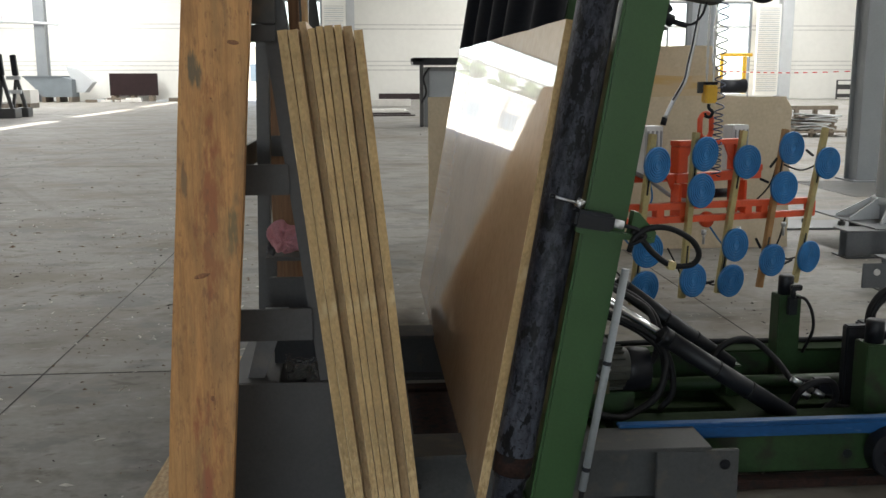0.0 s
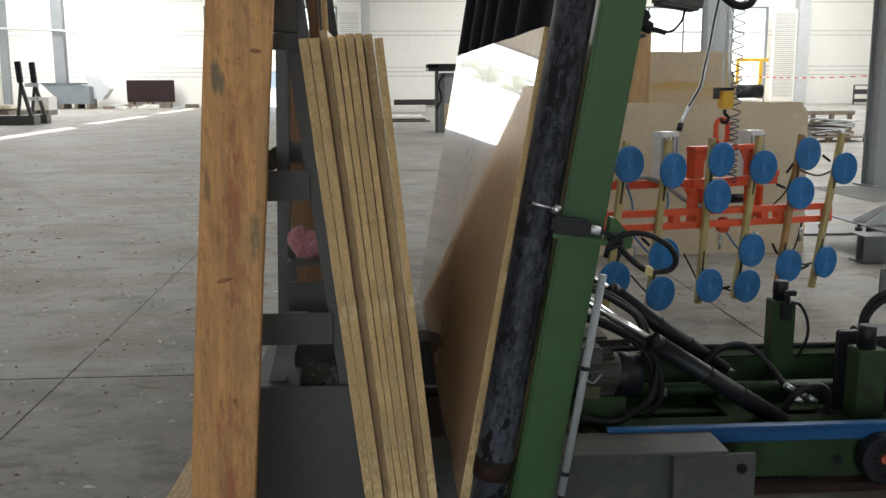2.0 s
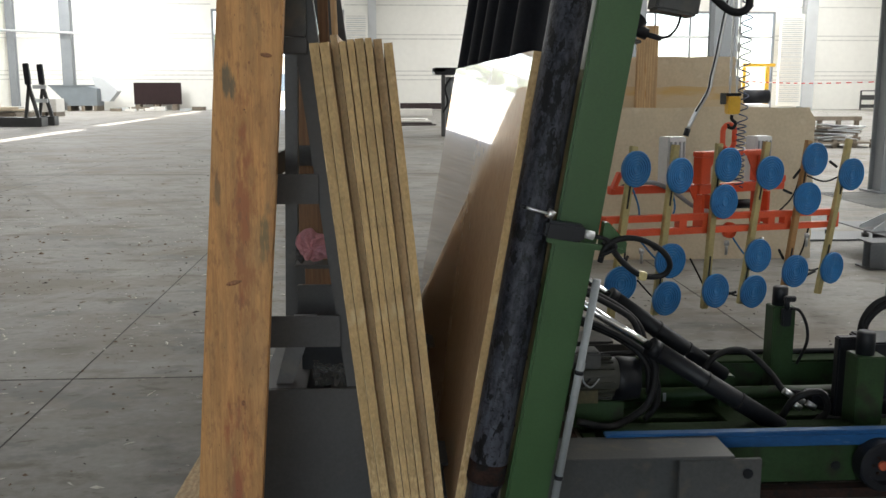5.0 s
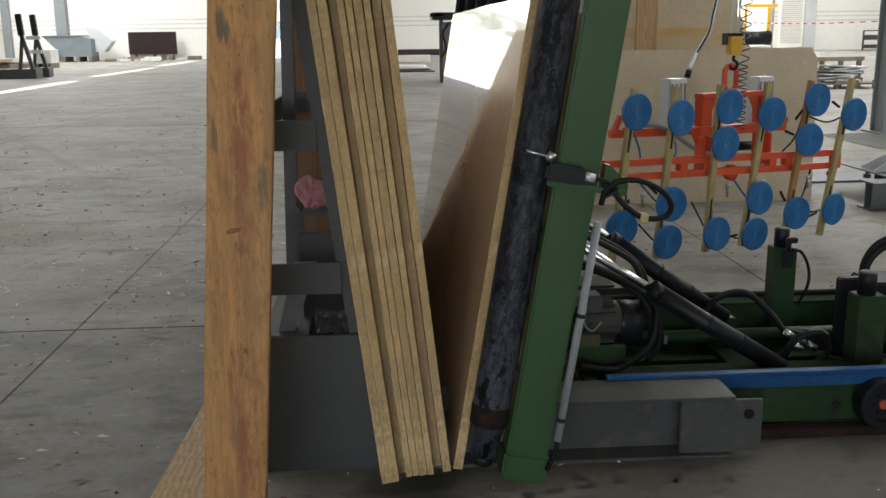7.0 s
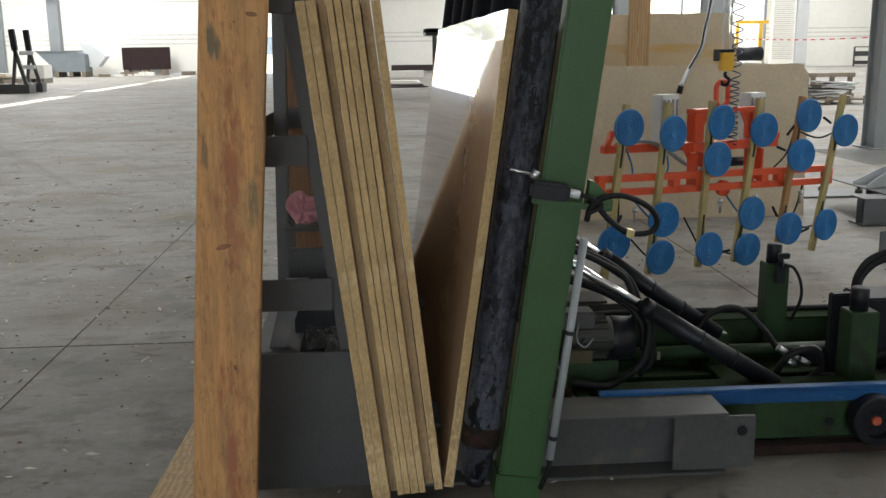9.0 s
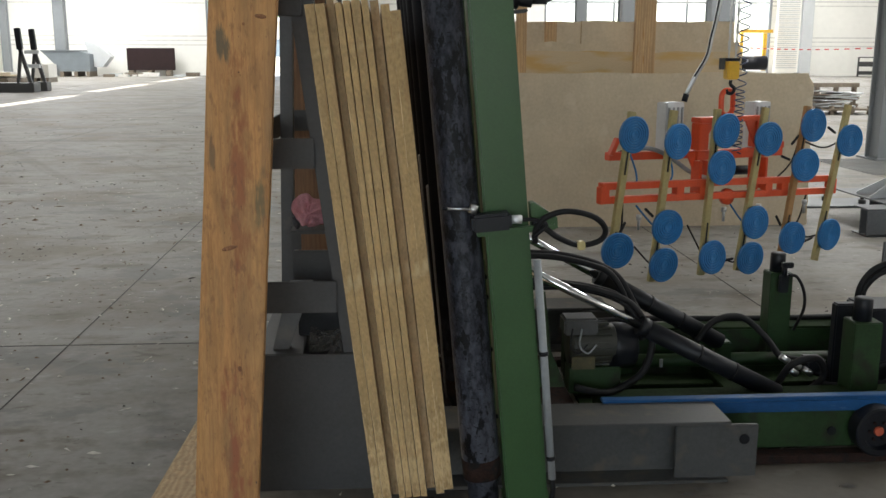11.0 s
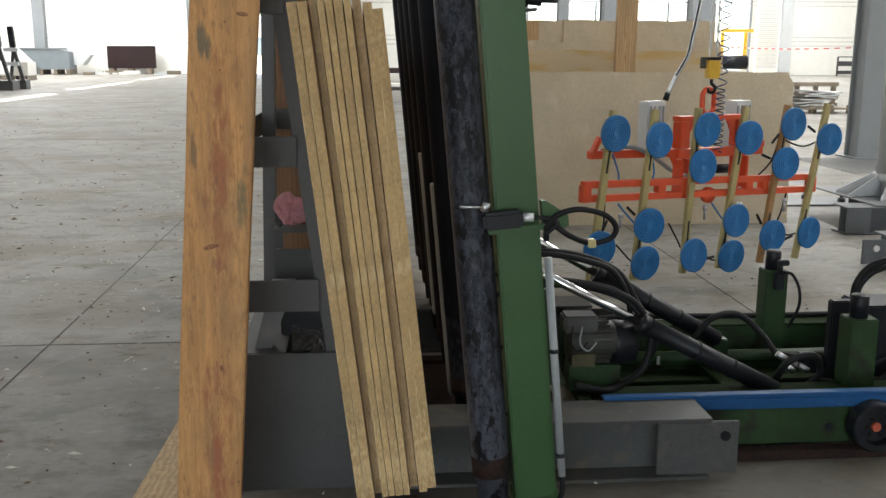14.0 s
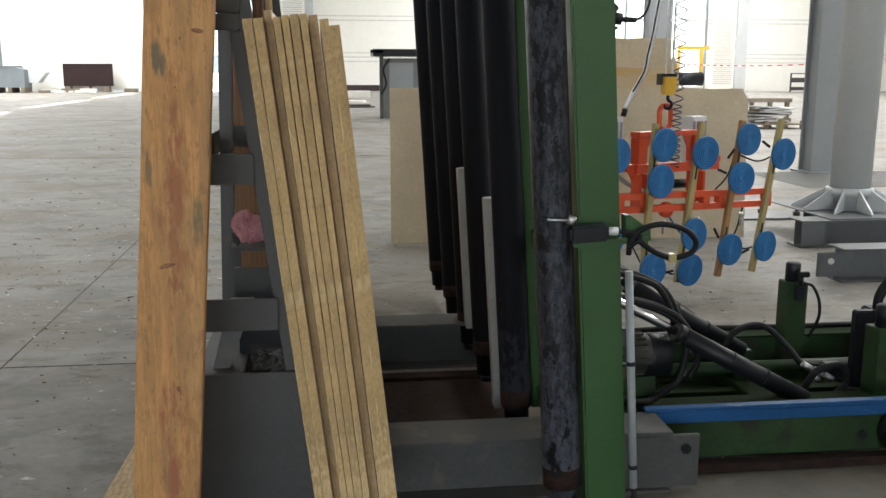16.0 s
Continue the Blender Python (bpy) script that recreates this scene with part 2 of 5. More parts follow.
SAWN = sawn_rim("sawn_stone", (0.45, 0.302, 0.138), (0.55, 0.41, 0.225), (0.32, 0.175, 0.068))
# Brown stone of the set-back slabs, their recess shade painted into the colour.
SAWNSHADED = sawn_rim("shaded_brown_sawn_stone", (0.33, 0.228, 0.120), (0.39, 0.285, 0.165), (0.22, 0.13, 0.06))
STONE = material("rough_slab", (0.56, 0.465, 0.33), 0.6, grain=40, wear=3.5, spread=0.16, bump=0.12, second=(0.62, 0.53, 0.395), amount=0.42)
POLISHED = material("polished_stone", (0.61, 0.44, 0.275), 0.03, grain=30, wear=2.2, spread=0.16, bump=0.0, second=(0.63, 0.475, 0.31), amount=0.42, spec=0.55, span=0.015)
# Lighter copy of rough_slab: light missing in the slab gap goes into the colour.
STACKSTONE = material("honed_slab", (0.70, 0.53, 0.35), 0.45, grain=40, wear=3.5, spread=0.14, bump=0.1)
STAINED = material("orange_stain", (0.56, 0.44, 0.28), 0.7, wear=1.4, spread=0.12, second=(0.55, 0.36, 0.14), amount=0.5, stretch=(1, 0.6, 2.5))
PINE = wood_material("old_pine", (0.46, 0.232, 0.080), (0.36, 0.165, 0.058), fade=0.12)
layer(PINE, (0.50, 0.285, 0.11), 1.0, (14, 5, 2.0), 0.48, 0.66, 0.5, 5.0)
layer(PINE, (0.30, 0.15, 0.055), 1.0, (16, 5, 4.5), 0.50, 0.64, 0.7, 41.0, detail=9)
layer(PINE, (0.27, 0.13, 0.05), 1.0, (170, 5, 3.5), 0.52, 0.64, 0.5, 47.0)
layer(PINE, (0.27, 0.09, 0.036), 1.0, (44, 5, 11.0), 0.30, 0.44, 0.85, 2.0, mask=((0.082, 0, 1.08), (0.055, 9, 0.62)))
layer(PINE, (0.28, 0.085, 0.04), 1.0, (44, 5, 12.0), 0.30, 0.44, 0.85, 9.0, mask=((0.045, 0, 0.30), (0.055, 9, 0.45)))
layer(PINE, (0.20, 0.085, 0.04), 1.0, (80, 5, 22), 0.46, 0.56, 0.7, 6.0, mask=((0.075, 0, 0.8), (0.07, 9, 1.3)))
layer(PINE, (0.095, 0.085, 0.055), 1.0, (95, 5, 15), 0.20, 0.36, 0.85, 3.0, mask=((0.053, 0.0, 1.459), (0.022, 9, 0.070)))
layer(PINE, (0.11, 0.10, 0.055), 1.0, (95, 5, 15), 0.20, 0.42, 0.8, 8.0, mask=((0.142, 0.0, 1.043), (0.024, 9, 0.110)))
layer(PINE, (0.12, 0.085, 0.05), 1.0, (60, 5, 9), 0.20, 0.34, 0.7, 13.0, mask=((0.012, 0.0, 1.170), (0.012, 9, 0.060)))
layer(PINE, (0.22, 0.14, 0.065), 1.0, (18, 5, 3.2), 0.54, 0.68, 0.55, 17.0)
layer(PINE, (0.22, 0.10, 0.045), 1.0, (60, 5, 20), 0.56, 0.66, 0.6, 29.0)
layer(PINE, (0.29, 0.165, 0.07), 1.0, (10, 5, 1.6), 0.54, 0.66, 0.4, 53.0, detail=9)
layer(PINE, (0.055, 0.03, 0.02), 1.0, (120, 5, 45), 0.65, 0.70, 0.85, 21.0)
KNOT = material("knot_wood", (0.24, 0.105, 0.045), 0.7, grain=200, wear=60, spread=0.6, bump=0.3, second=(0.09, 0.04, 0.02), amount=0.45)
ORANGEPINE = wood_material("orange_pine", (0.56, 0.38, 0.20), (0.46, 0.25, 0.09))
PALEPINE = wood_material("pale_pine", (0.55, 0.40, 0.22), (0.36, 0.24, 0.12))
BROWNWOOD = wood_material("brown_wood", (0.17, 0.085, 0.035), (0.09, 0.045, 0.02))
GREYWOOD = wood_material("grey_wood", (0.20, 0.17, 0.13), (0.10, 0.085, 0.07))
PINK = material("pink_cloth", (0.56, 0.27, 0.31), 0.9, grain=200, wear=25, spread=0.3, bump=0.5)
GREYCLOTH = material("grey_cloth", (0.06, 0.06, 0.065), 0.9, grain=200, wear=30, spread=0.4, bump=0.5)
DARKSTONE = material("dark_stone", (0.022, 0.010, 0.011), 0.35, wear=3, spread=0.5)
BINBLUE = material("bin_grey_blue", (0.17, 0.195, 0.215), 0.5, wear=2, spread=0.15)
WHITEBAG = material("white_stuff", (0.70, 0.68, 0.64), 0.8, wear=3, spread=0.15)
TAPERED = material("tape_red", (0.62, 0.05, 0.05), 0.5)
TAPEWHITE = material("tape_white", (0.8, 0.78, 0.76), 0.5)
GROUND = material("outside_ground", (0.50, 0.48, 0.44), 0.9, wear=0.2, spread=0.1)
FACADE = material("outside_facade", (0.78, 0.70, 0.54), 0.8, wear=0.3, spread=0.12)
YARDGLASS = material("yard_window", (0.16, 0.20, 0.22), 0.2, wear=0.6, spread=0.2)
YARDDOOR = material("yard_door", (0.70, 0.47, 0.20), 0.6, wear=0.6, spread=0.2)
LEAFAGE = material("tree_leaves", (0.07, 0.11, 0.035), 0.8, grain=4, wear=0.6, spread=0.4)
WET = material("wet_patch", (0.06, 0.055, 0.05), 0.35, grain=40, wear=8, spread=0.5)
FILMPL = bpy.data.materials.new("clear_film")
FILMPL.use_nodes = True
fb = FILMPL.node_tree.nodes["Principled BSDF"]
fb.inputs["Base Color"].default_value = (0.8, 0.8, 0.78, 1)
fb.inputs["Transmission Weight"].default_value = 0.96
fb.inputs["Roughness"].default_value = 0.06
fb.inputs["IOR"].default_value = 1.1


# ---- mesh helpers ----
def place_of(ob):
    m = ob.matrix_basis.copy()
    while ob.parent:
        ob = ob.parent
        m = ob.matrix_basis @ m
    return m


def thing(name, at, label, category, group="", turn=0.0):
    ob = new(name)
    ob.empty_display_size = 0.1
    ob.matrix_basis = pose(*at, 0, 0, turn)
    return tagged(ob, label, category, group)


def part(name, bm, mat, parent=None, label="", local=False):
    """One mesh object; its vertices are given in the world unless local."""
    me = bpy.data.meshes.new(name)
    if parent is not None and not local:
        bm.transform(place_of(parent).inverted())
    bmesh.ops.recalc_face_normals(bm, faces=bm.faces)
    bm.to_mesh(me)
    bm.free()
    me.materials.append(mat)
    ob = new(name, me)
    if parent is not None:
        ob.parent = parent
    return tagged(ob, label)


def structure(name, bm, mat, label, category):
    return tagged(part(name, bm, mat), label, category, kind="structure")


def box(lo, hi, bevel=0.0, bm=None, m=None, seg=2):
    one = bmesh.new()
    bmesh.ops.create_cube(one, size=1.0)
    for v in one.verts:
        v.co = Vector([(a + b) / 2 + c * (b - a) for a, b, c in zip(lo, hi, v.co)])
    if bevel:
        bmesh.ops.bevel(one, geom=one.edges[:], offset=bevel, segments=seg, affect="EDGES")
        if seg > 1:
            for f in one.faces:
                f.smooth = False
    if m is not None:
        one.transform(m)
    if bm is None:
        return one
    return join(bm, one)


def join(bm, one):
    me = bpy.data.meshes.new("join")
    one.to_mesh(me)
    one.free()
    bm.from_mesh(me)
    bpy.data.meshes.remove(me)
    return bm


def rod(a, b, r, r2=None, seg=20, bm=None, smooth=True):
    """A round bar from a to b."""
    a, b = Vector(a), Vector(b)
    one = bmesh.new()
    d = b - a
    bmesh.ops.create_cone(one, cap_ends=True, segments=seg, radius1=r, radius2=r if r2 is None else r2, depth=d.length)
    one.transform(Matrix.Translation((a + b) / 2) @ d.to_track_quat("Z", "Y").to_matrix().to_4x4())
    for f in one.faces:
        f.smooth = smooth and len(f.verts) == 4
    return one if bm is None else join(bm, one)


def beam(a, b, w, d, bevel=0.003, bm=None, side=(0, 1, 0)):
    """A square bar from a to b: w across, d along side."""
    a, b, s = Vector(a), Vector(b), Vector(side)
    z = (b - a).normalized()
    x = s.cross(z).normalized()
    y = z.cross(x)
    m = Matrix((x, y, z)).transposed().to_4x4()
    m.translation = (a + b) / 2
    L = (b - a).length
    return box((-w / 2, -d / 2, -L / 2), (w / 2, d / 2, L / 2), bevel, bm, m)


def spline(points, steps=8):
    p = [Vector(v) for v in points]
    p = [2 * p[0] - p[1], *p, 2 * p[-1] - p[-2]]
    out = []
    for i in range(1, len(p) - 2):
        for k in range(steps):
            t = k / steps
            out.append(0.5 * (2 * p[i] + (p[i + 1] - p[i - 1]) * t + (2 * p[i - 1] - 5 * p[i] + 4 * p[i + 1] - p[i + 2]) * t * t
                              + (3 * p[i] - p[i - 1] - 3 * p[i + 1] + p[i + 2]) * t ** 3))
    out.append(p[-2])
    return out


def hose(points, r, steps=8, seg=8, bm=None):
    """A round hose swept along a smooth line."""
    line = spline(points, steps)
    one = bmesh.new()
    rings, side = [], None
    for i, c in enumerate(line):
        t = (line[min(i + 1, len(line) - 1)] - line[max(i - 1, 0)]).normalized()
        side = t.orthogonal().normalized() if side is None else (side - t * side.dot(t)).normalized()
        up = t.cross(side)
        rings.append([one.verts.new(c + r * (math.cos(k * math.tau / seg) * side + math.sin(k * math.tau / seg) * up)) for k in range(seg)])
    for a, b in zip(rings, rings[1:]):
        for k in range(seg):
            one.faces.new((a[k], a[(k + 1) % seg], b[(k + 1) % seg], b[k])).smooth = True
    one.faces.new(rings[0])
    one.faces.new(rings[-1])
    return one if bm is None else join(bm, one)


def ibeam(a, b, y0, y1, h, t=0.012, bm=None):
    """An I-beam along x from a to b, flanges from y0 to y1, height h on the floor."""
    bm = bm or bmesh.new()
    box((a, y0, 0.0), (b, y1, t), 0.002, bm)
    box((a, y0, h - t), (b, y1, h), 0.002, bm)
    ym = (y0 + y1) / 2
    box((a, ym - t / 2, t), (b, ym + t / 2, h - t), 0.0, bm)
    return bm


def plate(points, axis, lo, hi, bm=None):
    """A flat plate: an outline in the plane square to axis (0, 1 or 2), from lo to hi along it."""
    one = bmesh.new()
    def at(p, v):
        q = list(p)
        q.insert(axis, v)
        return one.verts.new(q)
    a, b = [at(p, lo) for p in points], [at(p, hi) for p in points]
    one.faces.new(a)
    one.faces.new(b[::-1])
    for i in range(len(points)):
        j = (i + 1) % len(points)
        one.faces.new((a[i], b[i], b[j], a[j]))
    return one if bm is None else join(bm, one)


def lathe(profile, m=None, seg=28, bm=None, flat=False):
    """Turned about the local z axis; profile: (radius, z)."""
    one = bmesh.new()
    rings = [[one.verts.new((r * math.cos(k * math.tau / seg), r * math.sin(k * math.tau / seg), z)) for k in range(seg)] for r, z in profile]
    for a, b in zip(rings, rings[1:]):
        for k in range(seg):
            one.faces.new((a[k], a[(k + 1) % seg], b[(k + 1) % seg], b[k])).smooth = not flat
    one.faces.new(rings[0])
    one.faces.new(rings[-1])
    if m is not None:
        one.transform(m)
    return one if bm is None else join(bm, one)


# ---- the hall ----
WALL_Y, LEFT_X, RIGHT_X, BACK_Y, ROOF_Z = 60.0, -27.0, 48.0, -14.0, 10.0

structure("ground", box((-400, -300, -0.62), (400, 500, -0.5)), GROUND, "pale outdoor ground around the hall", "ground")
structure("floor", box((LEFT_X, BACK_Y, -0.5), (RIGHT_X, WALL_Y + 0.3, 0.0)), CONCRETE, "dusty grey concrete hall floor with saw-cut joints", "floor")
jb = bmesh.new()
for k in range(-5, 10):
    box((-1.58 + 3.76 * k - 0.003, BACK_Y, 0.0005), (-1.58 + 3.76 * k + 0.003, WALL_Y, 0.0022), 0, jb)
for y in (4.65, 15.9, 27.2, 38.5, 49.8):
    box((LEFT_X, y - 0.004, 0.0005), (RIGHT_X, y + 0.004, 0.0018), 0, jb)
structure("floor_joint", jb, JOINT, "dark saw-cut joints in the concrete floor", "floor joint")


def wall_pieces(bm, spans, y0, y1, z0, z1):
    for a, b in spans:
        box((a, y0, z0), (b, y1, z1), 0, bm)
    return bm


DOOR_A, DOOR_B, DOOR_TOP = (-10.6, -2.5), (10.2, 24.7), 6.1
wb = wall_pieces(bmesh.new(), ((LEFT_X, DOOR_A[0]), (DOOR_A[1], DOOR_B[0]), (DOOR_B[1], RIGHT_X)), WALL_Y, WALL_Y + 0.3, 0, ROOF_Z)
wall_pieces(wb, (DOOR_A, DOOR_B), WALL_Y, WALL_Y + 0.3, DOOR_TOP, ROOF_Z)
structure("wall_north", wb, WALLPAINT, "white precast panel wall at the end of the hall", "wall")
gb = bmesh.new()
for z in (1.85, 2.12, 2.38, 4.34, 4.6, 6.38):
    for a, b in ((LEFT_X, DOOR_A[0] - 0.02), (DOOR_A[1] + 0.02, DOOR_B[0] - 0.02), (DOOR_B[1] + 0.02, RIGHT_X)):
        box((a, WALL_Y - 0.012, z - 0.035), (b, WALL_Y - 0.003, z + 0.035), 0, gb)
structure("trim", gb, GROOVE, "grey panel joints across the white wall", "trim")

structure("wall_west", box((LEFT_X - 0.3, BACK_Y, 0), (LEFT_X, WALL_Y, ROOF_Z)), WALLPAINT, "plain white side wall of the hall", "wall")
structure("wall_east", box((RIGHT_X, BACK_Y, 0), (RIGHT_X + 0.3, WALL_Y, ROOF_Z)), WALLPAINT, "plain white side wall of the hall", "wall")
# end wall out of view; its opening is added for the fill lamp
sb = wall_pieces(bmesh.new(), ((LEFT_X, -10.0), (2.0, RIGHT_X)), BACK_Y - 0.3, BACK_Y, 0, ROOF_Z)
wall_pieces(sb, ((-10.0, 2.0),), BACK_Y - 0.3, BACK_Y, 5.6, ROOF_Z)
structure("wall_south", sb, WALLPAINT, "plain white end wall with an unseen opening added for light", "wall")
rb = bmesh.new()
edge = LEFT_X - 0.3
# narrow slots added to the unseen roof so the sun reaches the floor
SLOTS = ((17.0, 30.0, -14.95), (33.2, 41.8, -15.25), (45.0, 54.0, -15.5))
for x in (-18.0, -9.0, 10.0, 26.0):
    if x == -9.0:
        y = BACK_Y - 0.3
        for y0, y1, sx in SLOTS:
            box((edge, y, ROOF_Z), (x - 1.25, y0, ROOF_Z + 0.2), 0, rb)
            box((edge, y0, ROOF_Z), (sx - 0.31, y1, ROOF_Z + 0.2), 0, rb)
            box((sx + 0.31, y0, ROOF_Z), (x - 1.25, y1, ROOF_Z + 0.2), 0, rb)
            y = y1
        box((edge, y, ROOF_Z), (x - 1.25, WALL_Y + 0.3, ROOF_Z + 0.2), 0, rb)
    else:
        box((edge, BACK_Y - 0.3, ROOF_Z), (x - 1.25, WALL_Y + 0.3, ROOF_Z + 0.2), 0, rb)
    box((x - 1.25, BACK_Y - 0.3, ROOF_Z), (x + 1.25, -9.2, ROOF_Z + 0.2), 0, rb)
    box((x - 1.25, 57.2, ROOF_Z), (x + 1.25, WALL_Y + 0.3, ROOF_Z + 0.2), 0, rb)
    edge = x + 1.25
box((edge, BACK_Y - 0.3, ROOF_Z), (RIGHT_X + 0.3, WALL_Y + 0.3, ROOF_Z + 0.2), 0, rb)
# opaque sheets over the added skylights keep the sun out
for x in (-18.0, -9.0, 10.0, 26.0):
    box((x - 1.25, BACK_Y, ROOF_Z + 0.02), (x + 1.25, WALL_Y, ROOF_Z + 0.06), 0, rb)
structure("ceiling", rb, ROOF, "unseen pale sheet roof with added skylight strips and sun slots", "ceiling")


def hall_door(name, span, mullions, leaf):
    """A high opening with a steel frame, a transom and a folded louvred leaf at one side."""
    a, b = span
    t = new(name)
    t.matrix_basis = pose(a, WALL_Y, 0)
    tagged(t, "open tall hall door with folded white louvred leaf", "door", kind="structure")
    fb_ = bmesh.new()
    for x in (a + 0.06, b - 0.06):
        box((x - 0.06, WALL_Y - 0.03, 0), (x + 0.06, WALL_Y + 0.2, DOOR_TOP - 0.005), 0.01, fb_)
    box((a + 0.125, WALL_Y - 0.03, DOOR_TOP - 0.14), (b - 0.125, WALL_Y + 0.2, DOOR_TOP - 0.005), 0.01, fb_)
    part("door_frame", fb_, COLUMN, t)
    for x in mullions:
        part("mullion", box((x - 0.06, WALL_Y + 0.02, 0), (x + 0.06, WALL_Y + 0.14, DOOR_TOP - 0.15), 0.01), COLUMN, t)
    part("transom", box((a + 0.13, WALL_Y + 0.01, 4.45), (b - 0.13, WALL_Y + 0.13, 4.6), 0.01), COLUMNLIGHT, t)
    x0, x1 = leaf
    lf = part("door_leaf", box((x0, WALL_Y - 0.75, 0.22), (x1, WALL_Y - 0.69, 5.9), 0.01), WALLPAINT, t, "folded white louvred door leaf")
    for k in range(42):
        z = 0.5 + k * 0.125
        part("slat", box((x0 + 0.12, WALL_Y - 0.79, z), (x1 - 0.12, WALL_Y - 0.745, z + 0.055), 0), GROOVE if k % 2 else COLUMNLIGHT, lf)
    return t


hall_door("door_1", DOOR_A, (-8.0, -5.3), (-2.45, -1.05))
hall_door("door_2", DOOR_B, (12.4, 14.6, 17.0, 19.25, 22.3), (24.75, 26.3))

for name, x, y, w, mat in (("column", -22.5, 59.75, 0.42, COLUMN), ("column", -19.2, 59.7, 0.62, COLUMN), ("column", -0.78, 59.7, 0.5, COLUMNLIGHT),
                           ("column", 26.75, 59.6, 0.72, COLUMNLIGHT), ("column", 10.95, 31.0, 0.62, COLUMN), ("column", 11.65, 32.2, 0.4, COLUMN), ("column", 8.06, 31.0, 0.66, COLUMN), ("column", 6.45, 31.0, 0.34, COLUMN),
                           ("column", 6.98, 12.75, 0.36, COLUMN)):
    cb = bmesh.new()
    h = w / 2
    box((x - h, y - h, 0.012), (x + h, y - h + 0.035, ROOF_Z), 0.003, cb)
    box((x - h, y + h - 0.035, 0.012), (x + h, y + h, ROOF_Z), 0.003, cb)
    box((x - h + 0.05, y - h + 0.035, 0.012), (x + h - 0.05, y + h - 0.035, ROOF_Z), 0, cb)
    box((x - h - 0.08, y - h - 0.08, 0), (x + h + 0.08, y + h + 0.08, 0.02), 0.003, cb)
    tagged(part(name, cb, mat), "painted steel hall column on a base plate", "column", "hall columns", "structure")

pb = hose([(-27, 59.3, 4.9), (-22.6, 59.2, 4.72), (-19.4, 59.2, 4.62), (-18.0, 59.2, 4.5)], 0.07, 3, 8)
for x in (-21.2, -20.4, -19.9):
    rod((x, 59.2, 4.6), (x, 59.2, 5.4 - (x + 21.2) * 0.2), 0.05, seg=8, bm=pb)
structure("wall_pipe", pb, COLUMNLIGHT, "pale pipes fixed along the end wall", "pipe")

# outside, seen through the doors
yard = thing("yard_building", (-20, 92, -0.5), "pale yellow low building with orange doors across the yard", "building")
part("wall", box((-46, 92, -0.5), (4, 104, 4.2), 0.05), FACADE, yard)
part("roof", box((-46.4, 91.5, 4.2), (4.4, 104.4, 4.6), 0.05), WALLPAINT, yard)
for k in range(13):
    x = -44 + k * 3.7
    if k % 3 != 1:
        part("window", box((x, 91.93, 1.0), (x + 1.9, 91.99, 2.6)), YARDGLASS, yard)
    else:
        part("door", box((x, 91.93, -0.49), (x + 2.3, 91.99, 2.7)), YARDDOOR, yard, "orange-yellow door")
hedge = bmesh.new()
rndh = random.Random(12)
for k in range(420):
    c = Vector((rndh.uniform(-46, 6), rndh.uniform(106, 109), rndh.uniform(4.0, 7.2) - 0.5))
    one_ = bmesh.new()
    bmesh.ops.create_icosphere(one_, subdivisions=1, radius=rndh.uniform(0.3, 0.8))
    one_.transform(Matrix.Translation(c) @ Matrix.Diagonal((1.3, 1, rndh.uniform(0.5, 1), 1)))
    join(hedge, one_)
tagged(part("tree_row", hedge, LEAFAGE), "green tree crowns behind the yard building", "trees", kind="stuff")


# ---- far things ----
def a_frame_far():
    t = thing("slab_rack", (-12.6, 35.5, 0), "black and grey steel slab rack with upright horns", "rack")
    part("base", box((-15.6, 35.0, 0.0), (-12.35, 35.7, 0.34), 0.02), RACKGREY, t)
    part("base", box((-13.1, 36.2, 0.0), (-12.3, 36.7, 0.34), 0.02), RACKGREY, t)
    for x, y in ((-12.75, 35.1), (-12.72, 36.4)):
        part("upright", beam((x + 0.28, y, 0.34), (x, y, 1.5), 0.12, 0.1), RACKGREY, t)
        part("upright", beam((x - 0.16, y, 0.34), (x + 0.02, y, 1.5), 0.1, 0.1), RACKGREY, t)
        part("horn", beam((x, y, 1.5), (x - 0.05, y, 2.25), 0.2, 0.16, 0.02), BLACK, t, "black padded horn")
    for z in (0.85, 1.35):
        part("crossbar", box((-12.9, 35.9, z), (-12.4, 36.0, z + 0.14), 0.01), COLUMNLIGHT, t)


a_frame_far()


def tipping_bin():
    t = thing("tipping_bin", (-18.6, 57.8, 0), "grey-blue steel tipping bin on a wooden pallet", "bin")
    part("body", plate([(-19.6, 1.45), (-17.4, 1.45), (-16.9, 1.3), (-16.9, 0.3), (-18.5, 0.3)], 1, 57.2, 58.6), BINBLUE, t)
    part("rim", box((-19.65, 57.15, 1.45), (-17.4, 58.65, 1.52), 0.01), BINBLUE, t)
    part("hopper", plate([(-17.4, 2.05), (-16.7, 1.9), (-15.9, 1.15), (-16.4, 0.55), (-16.9, 0.55)], 1, 58.0, 58.9), COLUMNLIGHT, t)
    for x in (-18.6, -17.8, -17.1):
        part("runner", box((x, 57.1, 0.0), (x + 0.2, 58.6, 0.3), 0.01), GREYWOOD, t)


tipping_bin()


def leaning_panel():
    t = thing("dark_slab", (-13.9, 59.4, 0), "dark brown stone slab leaning on the end wall", "stone slab")
    part("slab", box((-15.3, 59.3, 0.34), (-12.45, 59.42, 1.66), 0.01), DARKSTONE, t)
    for x in (-15.0, -13.9, -12.8):
        part("bearer", box((x - 0.15, 58.9, 0.0), (x + 0.15, 59.6, 0.34), 0.01), GREYWOOD, t)


